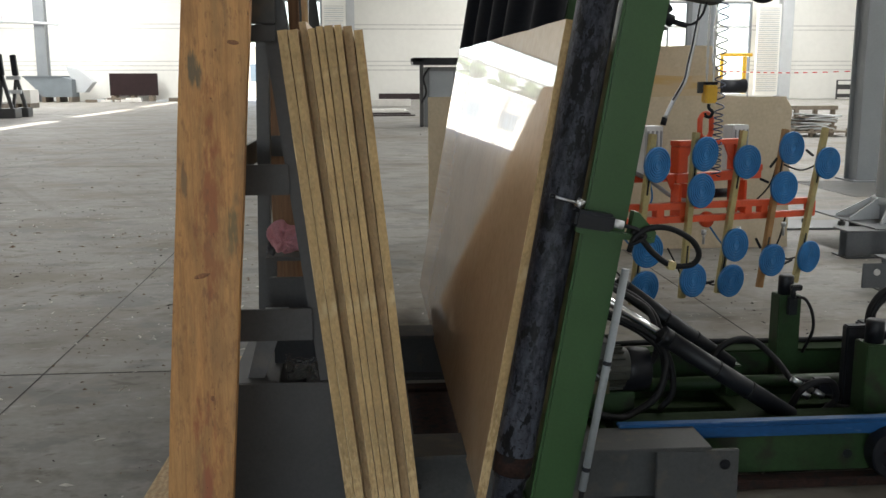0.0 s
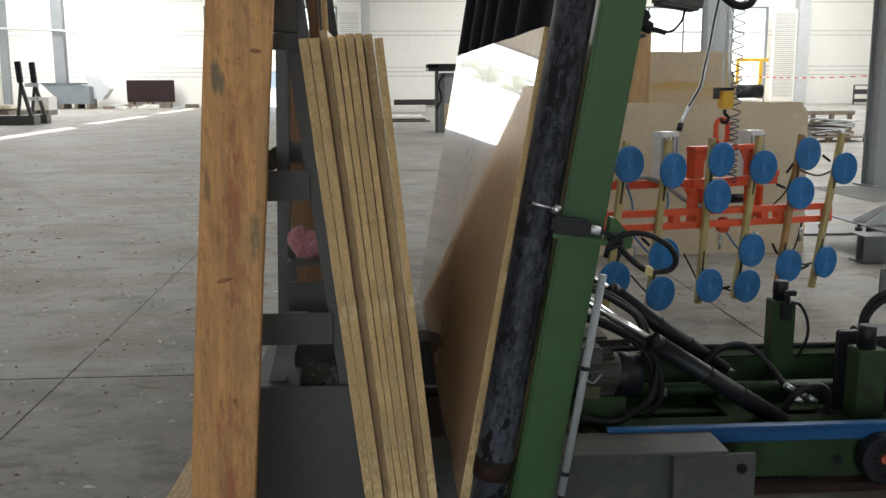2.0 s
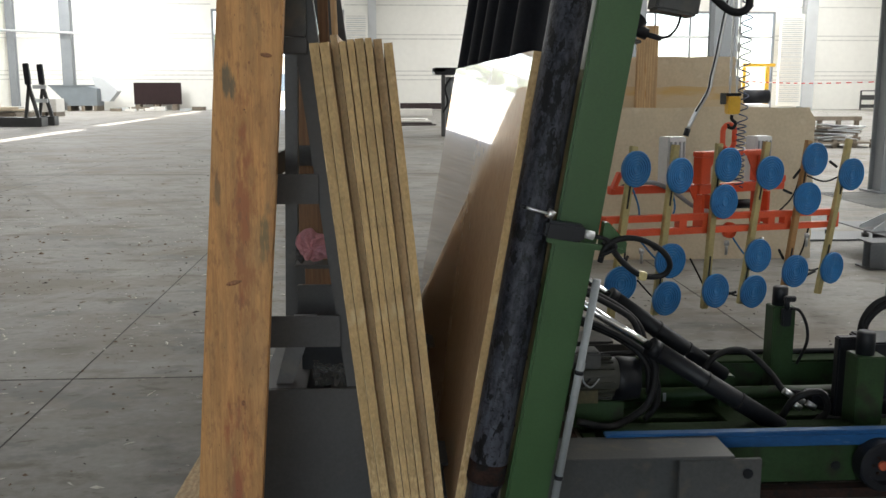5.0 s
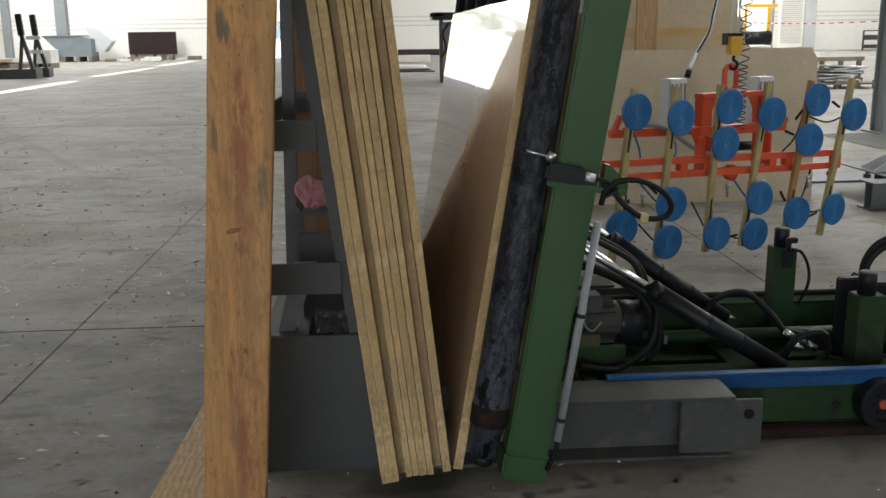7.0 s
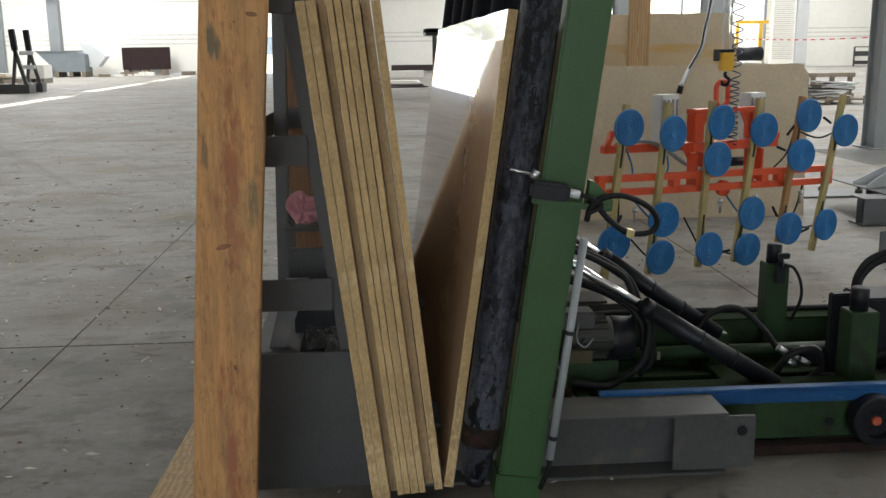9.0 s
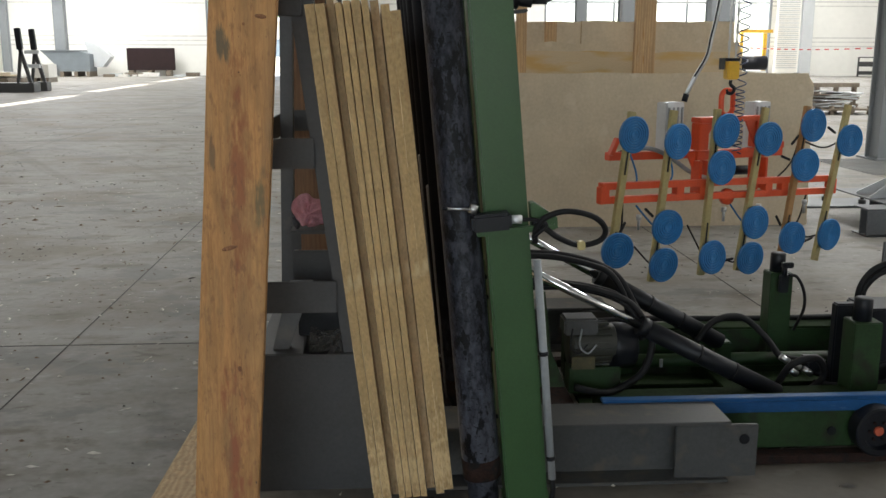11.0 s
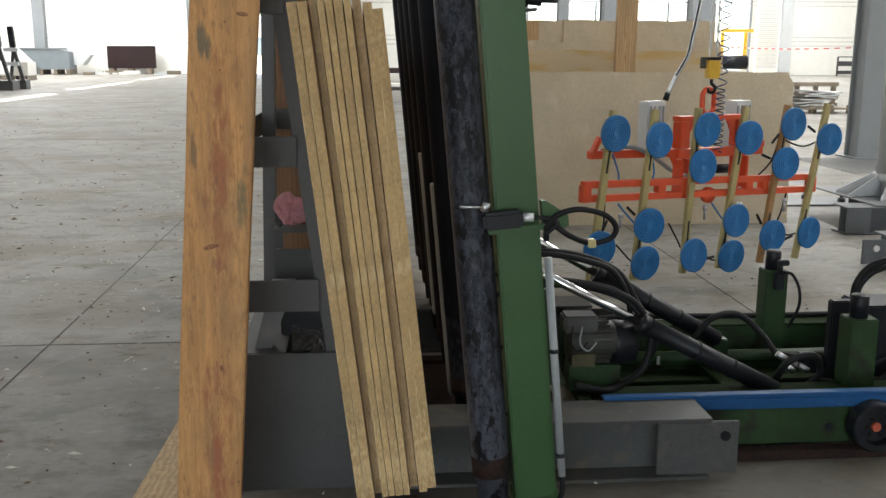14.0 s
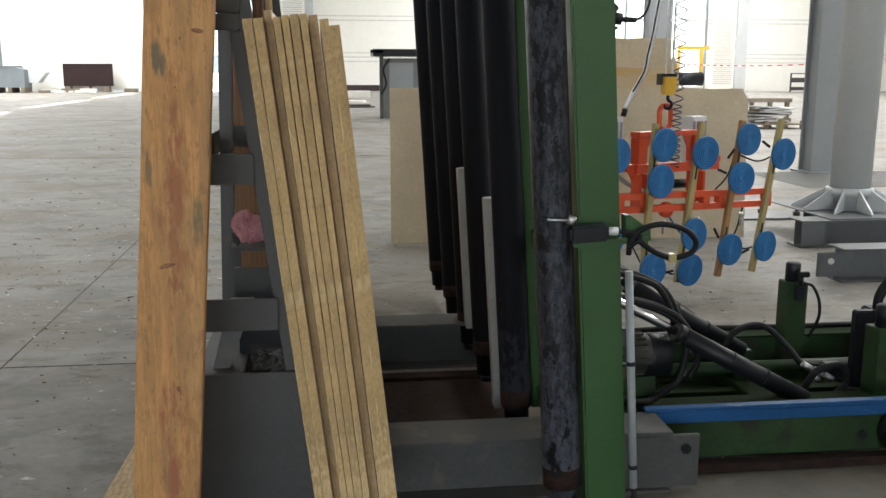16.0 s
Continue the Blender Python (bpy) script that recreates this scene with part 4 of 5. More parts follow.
def chain_hoist():
    t = thing("chain_hoist", tuple(lp_world(0.135, 0.12, 1.25)), "yellow chain hoist block with hook and chain", "hoist")
    c = lp_world(0.135, 0.12, 0)
    part("block", box((c.x - 0.038, c.y - 0.04, 1.28), (c.x + 0.038, c.y + 0.04, 1.39), 0.008), YELLOW, t)
    part("cap", box((c.x - 0.040, c.y - 0.042, 1.391), (c.x + 0.040, c.y + 0.042, 1.41), 0.005), BLACK, t)
    part("side_plate", box((c.x - 0.075, c.y + 0.0, 1.34), (c.x - 0.040, c.y + 0.02, 1.41), 0.003), BEAMGREY, t)
    part("hook", hose([(c.x, c.y, 1.275), (c.x, c.y, 1.25), (c.x + 0.025, c.y, 1.225), (c.x + 0.012, c.y, 1.195), (c.x - 0.018, c.y, 1.2), (c.x - 0.025, c.y, 1.22)], 0.011, 6, 8), BLACK, t)
    for dx in (-0.022, 0.022):
        one = bmesh.new()
        for k in range(60):
            z = 1.41 + k * 0.05
            w = 0.008 if k % 2 else 0.003
            box((c.x + dx - w, c.y - 0.011 + w, z), (c.x + dx + w, c.y + 0.011 - w, z + 0.055), 0, one)
        part("chain", one, STEEL, t)
    t2 = thing("coil_cable", (c.x + 0.065, c.y, 1.0), "dark coiled air cable hanging beside the chain", "cable")
    pts = [(c.x + 0.065 + 0.028 * math.cos(k * 0.785), c.y + 0.028 * math.sin(k * 0.785), 0.82 + 0.0044 * k) for k in range(93)]
    pts += [(c.x + 0.065 + 0.032 * math.cos(k * 0.785), c.y + 0.032 * math.sin(k * 0.785), pts[-1][2] + 0.0085 * (k - 92)) for k in range(93, 220)]
    part("coil", hose(pts, 0.0045, 2, 5), COILBLUE, t2)
    t3 = thing("lift_handle", (c.x - 0.4, c.y - 0.3, 1.2), "silver sheathed control hose hanging from above", "control hose")
    pts3 = [Vector(p) for p in ((1.818, 5.62, 1.20), (1.866, 5.62, 1.302), (1.931, 5.62, 1.421), (1.95, 5.62, 1.52), (1.974, 5.62, 1.64), (2.015, 5.62, 1.889), (2.10, 5.62, 2.3))]
    part("sheath", hose(pts3, 0.013, 8, 10), STEEL, t3)
    part("cable", hose([p + Vector((-0.010, -0.014, 0.0)) for p in pts3[1:]], 0.006, 8, 8), HOSE, t3)
    part("end", rod(pts3[0] + Vector((-0.012, 0, -0.045)), pts3[0], 0.018, seg=12), BLACK, t3)


chain_hoist()


# ---- rack with the slab stack ----
def timber_post():
    t = thing("timber_post", (-0.48, 2.54, 0), "broad knotty pine plank leaning upright against the rack", "timber")
    a, b = Vector((-0.478, 2.58, -0.02)), Vector((-0.318, 2.70, 2.35))
    bm = beam(a, b, 0.179, 0.055, 0.004)
    bmesh.ops.subdivide_edges(bm, edges=[e for e in bm.edges if e.calc_length() > 1], cuts=40)
    for v in bm.verts:
        v.co.x += noise.noise(Vector((v.co.z * 2.5, v.co.x * 8, 1))) * 0.0035
    part("plank", bm, PINE, t)
    m = (b - a).normalized().to_track_quat("Z", "Y").to_matrix().to_4x4()
    ax = (b - a).normalized()
    for z, u, r, sx, sz, roll in ((0.909, -0.014, 0.011, 1.9, 0.62, 14), (1.534, 0.049, 0.01, 1.6, 0.6, -8), (1.514, 0.004, 0.0035, 1, 1.2, 0), (1.387, -0.004, 0.0025, 1, 1, 0), (0.564, 0.027, 0.0055, 0.9, 1.5, 10), (0.5339999999999999, 0.033, 0.003, 1, 1, 0)):
        c = a + ax * ((z + 0.02) / ax.z) + Vector((u, -0.0283, 0))
        part("knot", lathe([(r * 0.3, 0), (r, 0.0), (r * 0.92, 0.0008), (r * 0.3, 0.001)], Matrix.Translation(c) @ pose(0, 0, 0, 90, 0, 0) @ pose(0, 0, 0, 0, 0, roll) @ Matrix.Diagonal((sx, sz, 1, 1)), 18), KNOT, t)


timber_post()
t_ = thing("floor_plank", (-0.6, 3.6, 0), "pale pine board lying flat beside the rack", "timber")
part("board", box((-0.1, -1.1, 0.001), (0.1, 1.05, 0.035), 0.003, m=pose(-0.63, 3.72, 0, 0, 0, -2)), PALEPINE, t_)


def slab_rack():
    t = thing("slab_rack", (-0.25, 3.6, 0), "dark grey steel A-frame slab rack", "rack")
    Y = 2.97
    # base box: front plate and side beams
    part("front_plate", box((-0.43, Y, 0.0), (-0.03, Y + 0.012, 0.474), 0.002), RACKGREY, t)
    part("side_beam", box((-0.425, Y + 0.013, 0.0), (-0.268, 5.75, 0.474), 0.003), RACKGREY, t)
    part("inner_side", box((-0.135, Y + 0.013, 0.0), (-0.10, 5.75, 0.474), 0.003), RACKGREY, t)
    part("floor_plate", box((-0.267, Y + 0.013, 0.05), (-0.136, 5.75, 0.07), 0), RACKGREY, t)
    part("ledge", box((-0.10, 2.99, 0.03), (0.19, 5.75, 0.085), 0.003), RACKGREY, t)
    # leaning legs carry the slabs
    for y in (Y + 0.02, 4.3, 5.6):
        part("leaning_leg", beam((-0.045, y + 0.04, 0.06), (-0.325, y + 0.04, 2.2), 0.075, 0.07, 0.003), RACKGREY, t)
    part("upright", beam((-0.407, 3.950, 0.475), (-0.373, 3.950, 1.95), 0.052, 0.06, 0.003), RACKGREY, t)
    part("upright", beam((-0.33, 5.4, 0.47), (-0.30, 5.4, 1.95), 0.05, 0.07, 0.003), RACKGREY, t)
    for z0, z1, xr in ((0.616, 0.72, -0.155), (1.083, 1.178, -0.215)):
        part("crossbar", box((-0.45, Y, z0), (xr, Y + 0.01, z1), 0.002), RACKGREY, t)
    # paler grey than the rack: light on the strut is put into its colour
    part("strut", plate([(-0.372, 0.476), (-0.318, 0.476), (-0.236, 0.70), (-0.312, 0.70)], 1, 3.03, 3.08), BASEGREY, t)
    part("tray_side", box((-0.45, Y + 0.011, 1.083), (-0.441, 4.45, 1.178), 0.002), RACKGREY, t)
    part("tray_back", box((-0.44, 4.44, 1.083), (-0.19, 4.45, 1.178), 0.002), RACKGREY, t)
    part("head", box((-0.42, Y - 0.02, 1.60), (-0.2415, Y + 0.02, 1.95), 0.003), BEAMGREY, t)
    part("head", box((-0.42, Y - 0.01, 1.548), (-0.2415, Y + 0.015, 1.597), 0.003), RACKGREY, t)
    part("inner_panel", box((-0.31, 3.19, 0.616), (-0.12, 3.205, 0.775), 0.002), RACKGREY, t)
    # black sheet added in place of the deep shade in the cavity
    part("cavity_shade", box((-0.30, 3.19, 0.475), (-0.10, 3.205, 0.615), 0.002), BLACK, t)
    part("side_plate", box((-0.318, 3.206, 0.776), (-0.284, 3.213, 0.862), 0.001), RACKGREY, t)
    part("shelf", box((-0.31, 3.10, 0.85), (-0.165, 3.205, 0.862), 0.002), RACKGREY, t)
    return t


slab_rack()
for k, (a, b, y, w) in enumerate((((-0.328, 0.475), (-0.367, 1.66), 4.52, 0.168), ((-0.195, 1.2), (-0.215, 2.0), 3.26, 0.035), ((-0.158, 1.35), (-0.18, 2.0), 3.23, 0.02))):
    ob4 = part("batten", beam((a[0], y, a[1]), (b[0], y, b[1]), w, 0.02, 0.003), BROWNWOOD if k < 2 else ORANGEPINE)
    tagged(ob4, "brown wooden batten wedged inside the rack", "batten", "rack battens")


def rag():
    bm = bmesh.new()
    bmesh.ops.create_icosphere(bm, subdivisions=5, radius=1.0)
    for v in bm.verts:
        p = v.co.copy()
        w = Vector((noise.noise(p * 1.1), noise.noise(p * 1.1 + Vector((7, 2, 1))), noise.noise(p * 1.1 + Vector((1, 9, 4)))))
        a, r = math.atan2(p.z, p.x), math.hypot(p.x, p.z)
        # pleats swirl out of the middle of the bundle
        pleat = abs(math.sin(1.5 * a + 2.6 * r + 2.2 * w.x + 0.6)) ** 0.6
        crease = abs(math.sin(3.5 * a - 1.7 * r + 3.0 * w.y))
        d = 0.80 + 0.62 * w.z + 0.25 * w.x + 0.06 * crease
        relief = (0.046 * pleat + 0.018 * crease) * max(0.0, 1 - r ** 3)
        v.co = Vector((p.x * 0.056 * d, p.y * 0.035 * d - relief, p.z * 0.058 * d))
    for f in bm.faces:
        f.smooth = True
    bm.transform(Matrix.Translation((-0.248, 3.12, 0.925)))
    tagged(part("rag", bm, PINK), "crumpled pink rag stuffed in the rack frame", "rag")


rag()
gr = bmesh.new()
bmesh.ops.create_icosphere(gr, subdivisions=3, radius=1.0)
for v in gr.verts:
    d = 0.75 + 0.5 * noise.noise(v.co * 1.8)
    v.co = Vector((-0.288 + v.co.x * 0.022 * d, 3.14 + v.co.y * 0.03 * d, 0.897 + v.co.z * 0.036 * d))
tagged(part("grey_rag", gr, GREYCLOTH), "small dark grey rag under the pink one", "rag")
fm = bmesh.new()
bmesh.ops.create_grid(fm, x_segments=24, y_segments=20, size=0.5)
for v in fm.verts:
    x, y = v.co.x, v.co.y
    v.co = Vector((-0.195 + x * 0.104, 3.0 + 0.02 * noise.noise(Vector((x * 5, y * 5, 1))) + 0.012 * noise.noise(Vector((x * 13 + y * 6, y * 11 - x * 5, 3))), 0.516 + y * 0.081 + 0.012 * noise.noise(Vector((x * 4, y * 3, 7)))))
for f in fm.faces:
    f.smooth = True
tagged(part("plastic_film", fm, FILMPL), "crumpled clear plastic film hung over the rack edge", "plastic film")

STACK = "slabs stacked on the rack"
LEAN = -7.05
SLABS = ((-0.049, 0.028, 0.00, 1.482), (-0.021, 0.028, 0.00, 1.480), (0.008, 0.022, 0.05, 1.500), (0.031, 0.021, 0.012, 1.476), (0.053, 0.021, 0.015, 1.474),
         (0.075, 0.026, 0.006, 1.474), (0.102, 0.021, 0.0, 1.472), (0.124, 0.027, 0.05, 1.466), (0.152, 0.027, 0.0, 1.452))
for k, (x, w, back, h) in enumerate(SLABS):
    z0 = 0.10 + 0.004 * k
    xb = x + (0.27 - z0) * math.tan(radians(-LEAN)) - 0.009 - 0.0014 * k
    # set-back slabs get the rim that carries recess shade in its colour
    stone_slab("stone_slab", 2.95 + 0.05 * (k % 3), h - 0.006, w - 0.0028, pose(xb, 2.65 + back, z0, 0, LEAN + 0.35 + 0.075 * k, 0), STACKSTONE, SAWNSHADED if back > 0.04 else SAWN,
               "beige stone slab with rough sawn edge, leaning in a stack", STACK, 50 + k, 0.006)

# ---- fixed beams under the machine ----
t_ = thing("base_beam", (0.6, 3.04, 0), "grey steel I-beam fixed to the floor under the machine", "steel beam", "machine base beams")
part("beam", ibeam(0.0, 1.165, 2.94, 3.14, 0.222), BEAMGREY, t_)
part("end_plate", box((0.978, 2.945, 0.02), (1.262, 2.96, 0.208), 0.003), BEAMGREY, t_, "bolted end plate with a hole")
part("hole", rod((1.213, 2.9449, 0.157), (1.213, 2.940, 0.157), 0.018, seg=20), BLACK, t_)
t_ = thing("base_beam", (0.6, 4.45, 0), "grey steel I-beam fixed to the floor under the machine", "steel beam", "machine base beams")
part("beam", ibeam(-0.1, 1.10, 4.40, 4.60, 0.222), BEAMGREY, t_)
part("end_plate", box((0.96, 4.385, 0.02), (1.21, 4.398, 0.21), 0.003), BEAMGREY, t_)
part("eyelet", rod((1.15, 4.384, 0.13), (1.15, 4.38, 0.13), 0.02, seg=16), WHITEBAG, t_)
for y in (3.10, 4.2):
    rl = part("floor_rail", box((0.2, y - 0.03, 0.001), (6.5, y + 0.03, 0.035), 0.004), RUST)
    tagged(rl, "dark worn steel floor rail", "rail", "floor rails", "structure")
# dark brown sheet over the floor between the beams
cr = part("floor_plate", box((-0.1, 3.3, 0.001), (0.78, 4.3, 0.02), 0.003), RUST)
tagged(cr, "dark brown plate on the floor between beams", "plate")


# ---- the carriage ----
carriage = thing("machine_carriage", (1.7, 3.6, 0), "green steel machine carriage with hydraulic cylinders and motor", "machine")


def build_carriage():
    t = carriage
    part("side_beam", box((0.74, 3.15, 0.03), (3.4, 3.22, 0.174), 0.004), DIRTYSHADEGREEN, t)
    part("beam_hole", rod((1.623, 3.1495, 0.091), (1.623, 3.146, 0.091), 0.017, seg=20), BLACK, t)
    part("stiffener", box((1.70, 3.138, 0.04), (1.715, 3.149, 0.172), 0.001), DIRTYSHADEGREEN, t)
    bl = bmesh.new()
    box((0.765, 3.125, 0.176), (3.4, 3.15, 0.222), 0.005, bl)
    box((0.765, 3.125, 0.223), (3.4, 3.165, 0.234), 0.003, bl)
    part("rail_cover", bl, BLUERAIL, t, "blue plastic rail cover")
    for x in (1.765, 3.1):
        w = part("wheel", lathe([(0.01, 0.012), (0.058, 0.012), (0.064, 0.036), (0.086, 0.036), (0.092, 0.03), (0.092, -0.03), (0.01, -0.03)], pose(x, 3.10, 0.112, 90, 0, 0), 40, flat=True), BLACK, t, "black flanged wheel")
        part("hub", lathe([(0.004, 0.022), (0.016, 0.022), (0.018, 0.018), (0.018, 0.008)], pose(x, 3.10, 0.112, 90, 0, 0), 16, flat=True), HUBRED, w)
        for q in range(6):
            part("wheel_bolt", lathe([(0.001, 0.02), (0.006, 0.02), (0.006, 0.01)], pose(x + 0.034 * math.cos(q * 1.047), 3.10, 0.112 + 0.034 * math.sin(q * 1.047), 90, 0, 0), 6, flat=True), RUST, w)
    part("side_beam", box((0.80, 4.0, 0.012), (3.4, 4.08, 0.225), 0.004), DIRTYSHADEGREEN, t)
    part("top_strip", box((0.80, 3.99, 0.2255), (3.4, 4.09, 0.236), 0.002), SHADEDPLATE, t)
    part("inner_beam", box((0.80, 3.34, 0.10), (3.0, 3.44, 0.16), 0.004), SHADEDPLATE, t)
    part("inner_beam", box((0.80, 3.70, 0.04), (3.0, 3.76, 0.08), 0.004), SHADEDPLATE, t)
    part("shaft", rod((0.9, 3.86, 0.13), (2.4, 3.86, 0.13), 0.03), DIRTYSHADEGREEN, t)
    for x in (1.18, 1.47, 1.95):
        part("clamp", box((x, 3.822, 0.112), (x + 0.014, 3.829, 0.148), 0.001), GUIDE, t)
    part("cross_member", box((1.38, 3.222, 0.03), (1.5, 3.99, 0.10), 0.004), SHADEDPLATE, t)
    part("cross_member", box((2.2, 3.222, 0.03), (2.35, 3.99, 0.16), 0.004), SHADEDPLATE, t)
    part("clevis", box((1.405, 3.772, 0.09), (1.475, 3.828, 0.235), 0.005), DIRTYSHADEGREEN, t)
    part("clevis", box((1.50, 3.37, 0.09), (1.575, 3.43, 0.15), 0.005), DIRTYSHADEGREEN, t)
    part("pan", box((0.8, 3.222, 0.012), (3.3, 3.99, 0.024), 0), SHADEDPLATE, t)
    # two posts with black dampers
    for x, y, z0, z1, w, r, h in ((1.739, 3.97, 0.10, 0.497, 0.050, 0.033, 0.085), (1.850, 3.42, 0.10, 0.43, 0.056, 0.035, 0.09)):
        p = part("post", box((x - w, y - w * 0.9, z0), (x + w, y + w * 0.9, z1), 0.004), DIRTYSHADEGREEN, t)
        part("damper", lathe([(0.01, 0), (r, 0), (r, h - 0.006), (r - 0.006, h), (0.01, h)], Matrix.Translation((x - 0.005, y, z1)), 24), BLACK, p, "black rubber damper")
    part("limit_switch", box((1.712, 3.88, 0.42), (1.752, 3.905, 0.50), 0.004), BLACK, t)
    part("limit_switch", box((1.717, 3.875, 0.53), (1.767, 3.90, 0.555), 0.004), BLACK, t)
    part("limit_switch", rod((1.732, 3.89, 0.49), (1.732, 3.89, 0.545), 0.012, seg=10), BLACK, t)
    part("cable", hose([(1.75, 3.89, 0.50), (1.795, 3.9, 0.485), (1.83, 3.9, 0.42), (1.835, 3.9, 0.34), (1.81, 3.93, 0.237)], 0.007), HOSE, t)
    part("cabinet", box((1.806, 3.55, 0.05), (1.96, 3.595, 0.458), 0.006), BLACK, t, "black control box")
    part("cabinet", box((1.97, 3.60, 0.05), (2.4, 3.80, 0.42), 0.008), BLACK, t, "black valve cabinet")
    # electric motor
    mo = part("motor", lathe([(0.02, 0), (0.075, 0), (0.078, 0.02), (0.078, 0.17), (0.07, 0.18), (0.06, 0.18)], pose(0.70, 3.45, 0.345, 0, 90, 0), 28), MOTOR, t, "grey-green electric motor")
    for k in range(18):
        a = k * math.tau / 18
        c = Vector((0.715, 3.45 + 0.081 * math.cos(a), 0.345 + 0.081 * math.sin(a)))
        part("fin", box((0, -0.003, -0.006), (0.14, 0.003, 0.006), 0, m=Matrix.Translation(c) @ Matrix.Rotation(a, 4, "X") @ pose(0, 0, 0, 90, 0, 0)), MOTOR, mo)
    part("fan_cover", lathe([(0.02, 0), (0.084, 0), (0.088, 0.03), (0.08, 0.1), (0.05, 0.11)], pose(0.86, 3.46, 0.335, 0, 90, 0), 28), BLACK, mo)
    part("terminal_box", box((0.67, 3.37, 0.40), (0.80, 3.47, 0.465), 0.008), BEAMGREY, mo)
    part("name_plate", box((0.70, 3.36, 0.27), (0.79, 3.369, 0.32), 0.002), OCHRE, mo, "dull ochre motor name plate")
    for dx in (0.0, 0.035):
        part("lead", hose([(0.70 + dx, 3.36, 0.43), (0.69 + dx, 3.345, 0.37), (0.72 + dx, 3.34, 0.34), (0.755 + dx, 3.35, 0.37)], 0.0035, 6, 6), CONDUIT if dx else HOSE, mo)
    part("motor_foot", box((0.70, 3.40, 0.16), (0.9, 3.5, 0.262), 0.004), DIRTYSHADEGREEN, mo)
    part("bracket", plate([(0.56, 0.24), (0.66, 0.24), (0.60, 0.38), (0.575, 0.60), (0.56, 0.60)], 1, 3.26, 3.275), DIRTYSHADEGREEN, t)
    # hoses over the carriage
    runs = (((0.70, 3.3, 0.222), (0.80, 3.3, 0.20), (0.88, 3.36, 0.19), (0.99, 3.4, 0.25), (1.02, 3.41, 0.38), (0.99, 3.41, 0.45)),
            ((1.30, 3.72, 0.26), (1.38, 3.74, 0.34), (1.50, 3.76, 0.35), (1.60, 3.74, 0.27), (1.64, 3.66, 0.2)),
            ((1.56, 3.5, 0.14), (1.60, 3.46, 0.24), (1.70, 3.46, 0.26), (1.74, 3.48, 0.18), (1.66, 3.46, 0.12)),
            ((1.66, 3.66, 0.2), (1.76, 3.62, 0.19), (1.9, 3.56, 0.16), (2.1, 3.6, 0.2)),
            ((1.66, 3.62, 0.18), (1.80, 3.58, 0.15), (1.95, 3.5, 0.12), (2.1, 3.5, 0.2)),
            ((1.72, 3.52, 0.14), (1.84, 3.5, 0.13), (2.0, 3.5, 0.14), (2.2, 3.5, 0.16)),
            ((1.915, 3.6, 0.42), (1.925, 3.6, 0.52), (1.98, 3.58, 0.60), (2.12, 3.58, 0.62), (2.25, 3.6, 0.5)),
            ((1.945, 3.62, 0.42), (1.955, 3.63, 0.50), (2.02, 3.62, 0.57), (2.15, 3.62, 0.58), (2.3, 3.62, 0.46)),
            ((0.9, 4.1, 0.24), (1.2, 4.12, 0.244), (1.7, 4.1, 0.244), (2.4, 4.1, 0.246)))
    for r in runs:
        part("hydraulic_hose", hose(r, 0.014, 8, 8), HOSE, t)
    for k, c in enumerate(((1.62, 3.62, 0.22), (1.66, 3.60, 0.20), (1.70, 3.58, 0.18), (1.64, 3.58, 0.18))):
        part("hose_fitting", rod(c, (c[0] + 0.035, c[1] - 0.01, c[2] - 0.022), 0.014, seg=8), STEEL, t)
    part("valve_block", box((1.72, 3.58, 0.16), (1.80, 3.66, 0.215), 0.006), BLACK, t)


build_carriage()

# ---- the tilting frame with its rollers ----
# local space: x across, z along the frame, the origin at its foot; y as in the world
PIVOT_X, PIVOT_Z = 0.343, 0.25
arm = tagged(new("tilting_frame"), "green tilting frame with black worn rubber rollers", "tilting frame")
arm.matrix_basis = pose(PIVOT_X, 0, PIVOT_Z)


def ap(name, bm, mat, label="", under=None):
    """A part of the frame, in the frame's own space."""
    return part(name, bm, mat, under or arm, label, local=True)


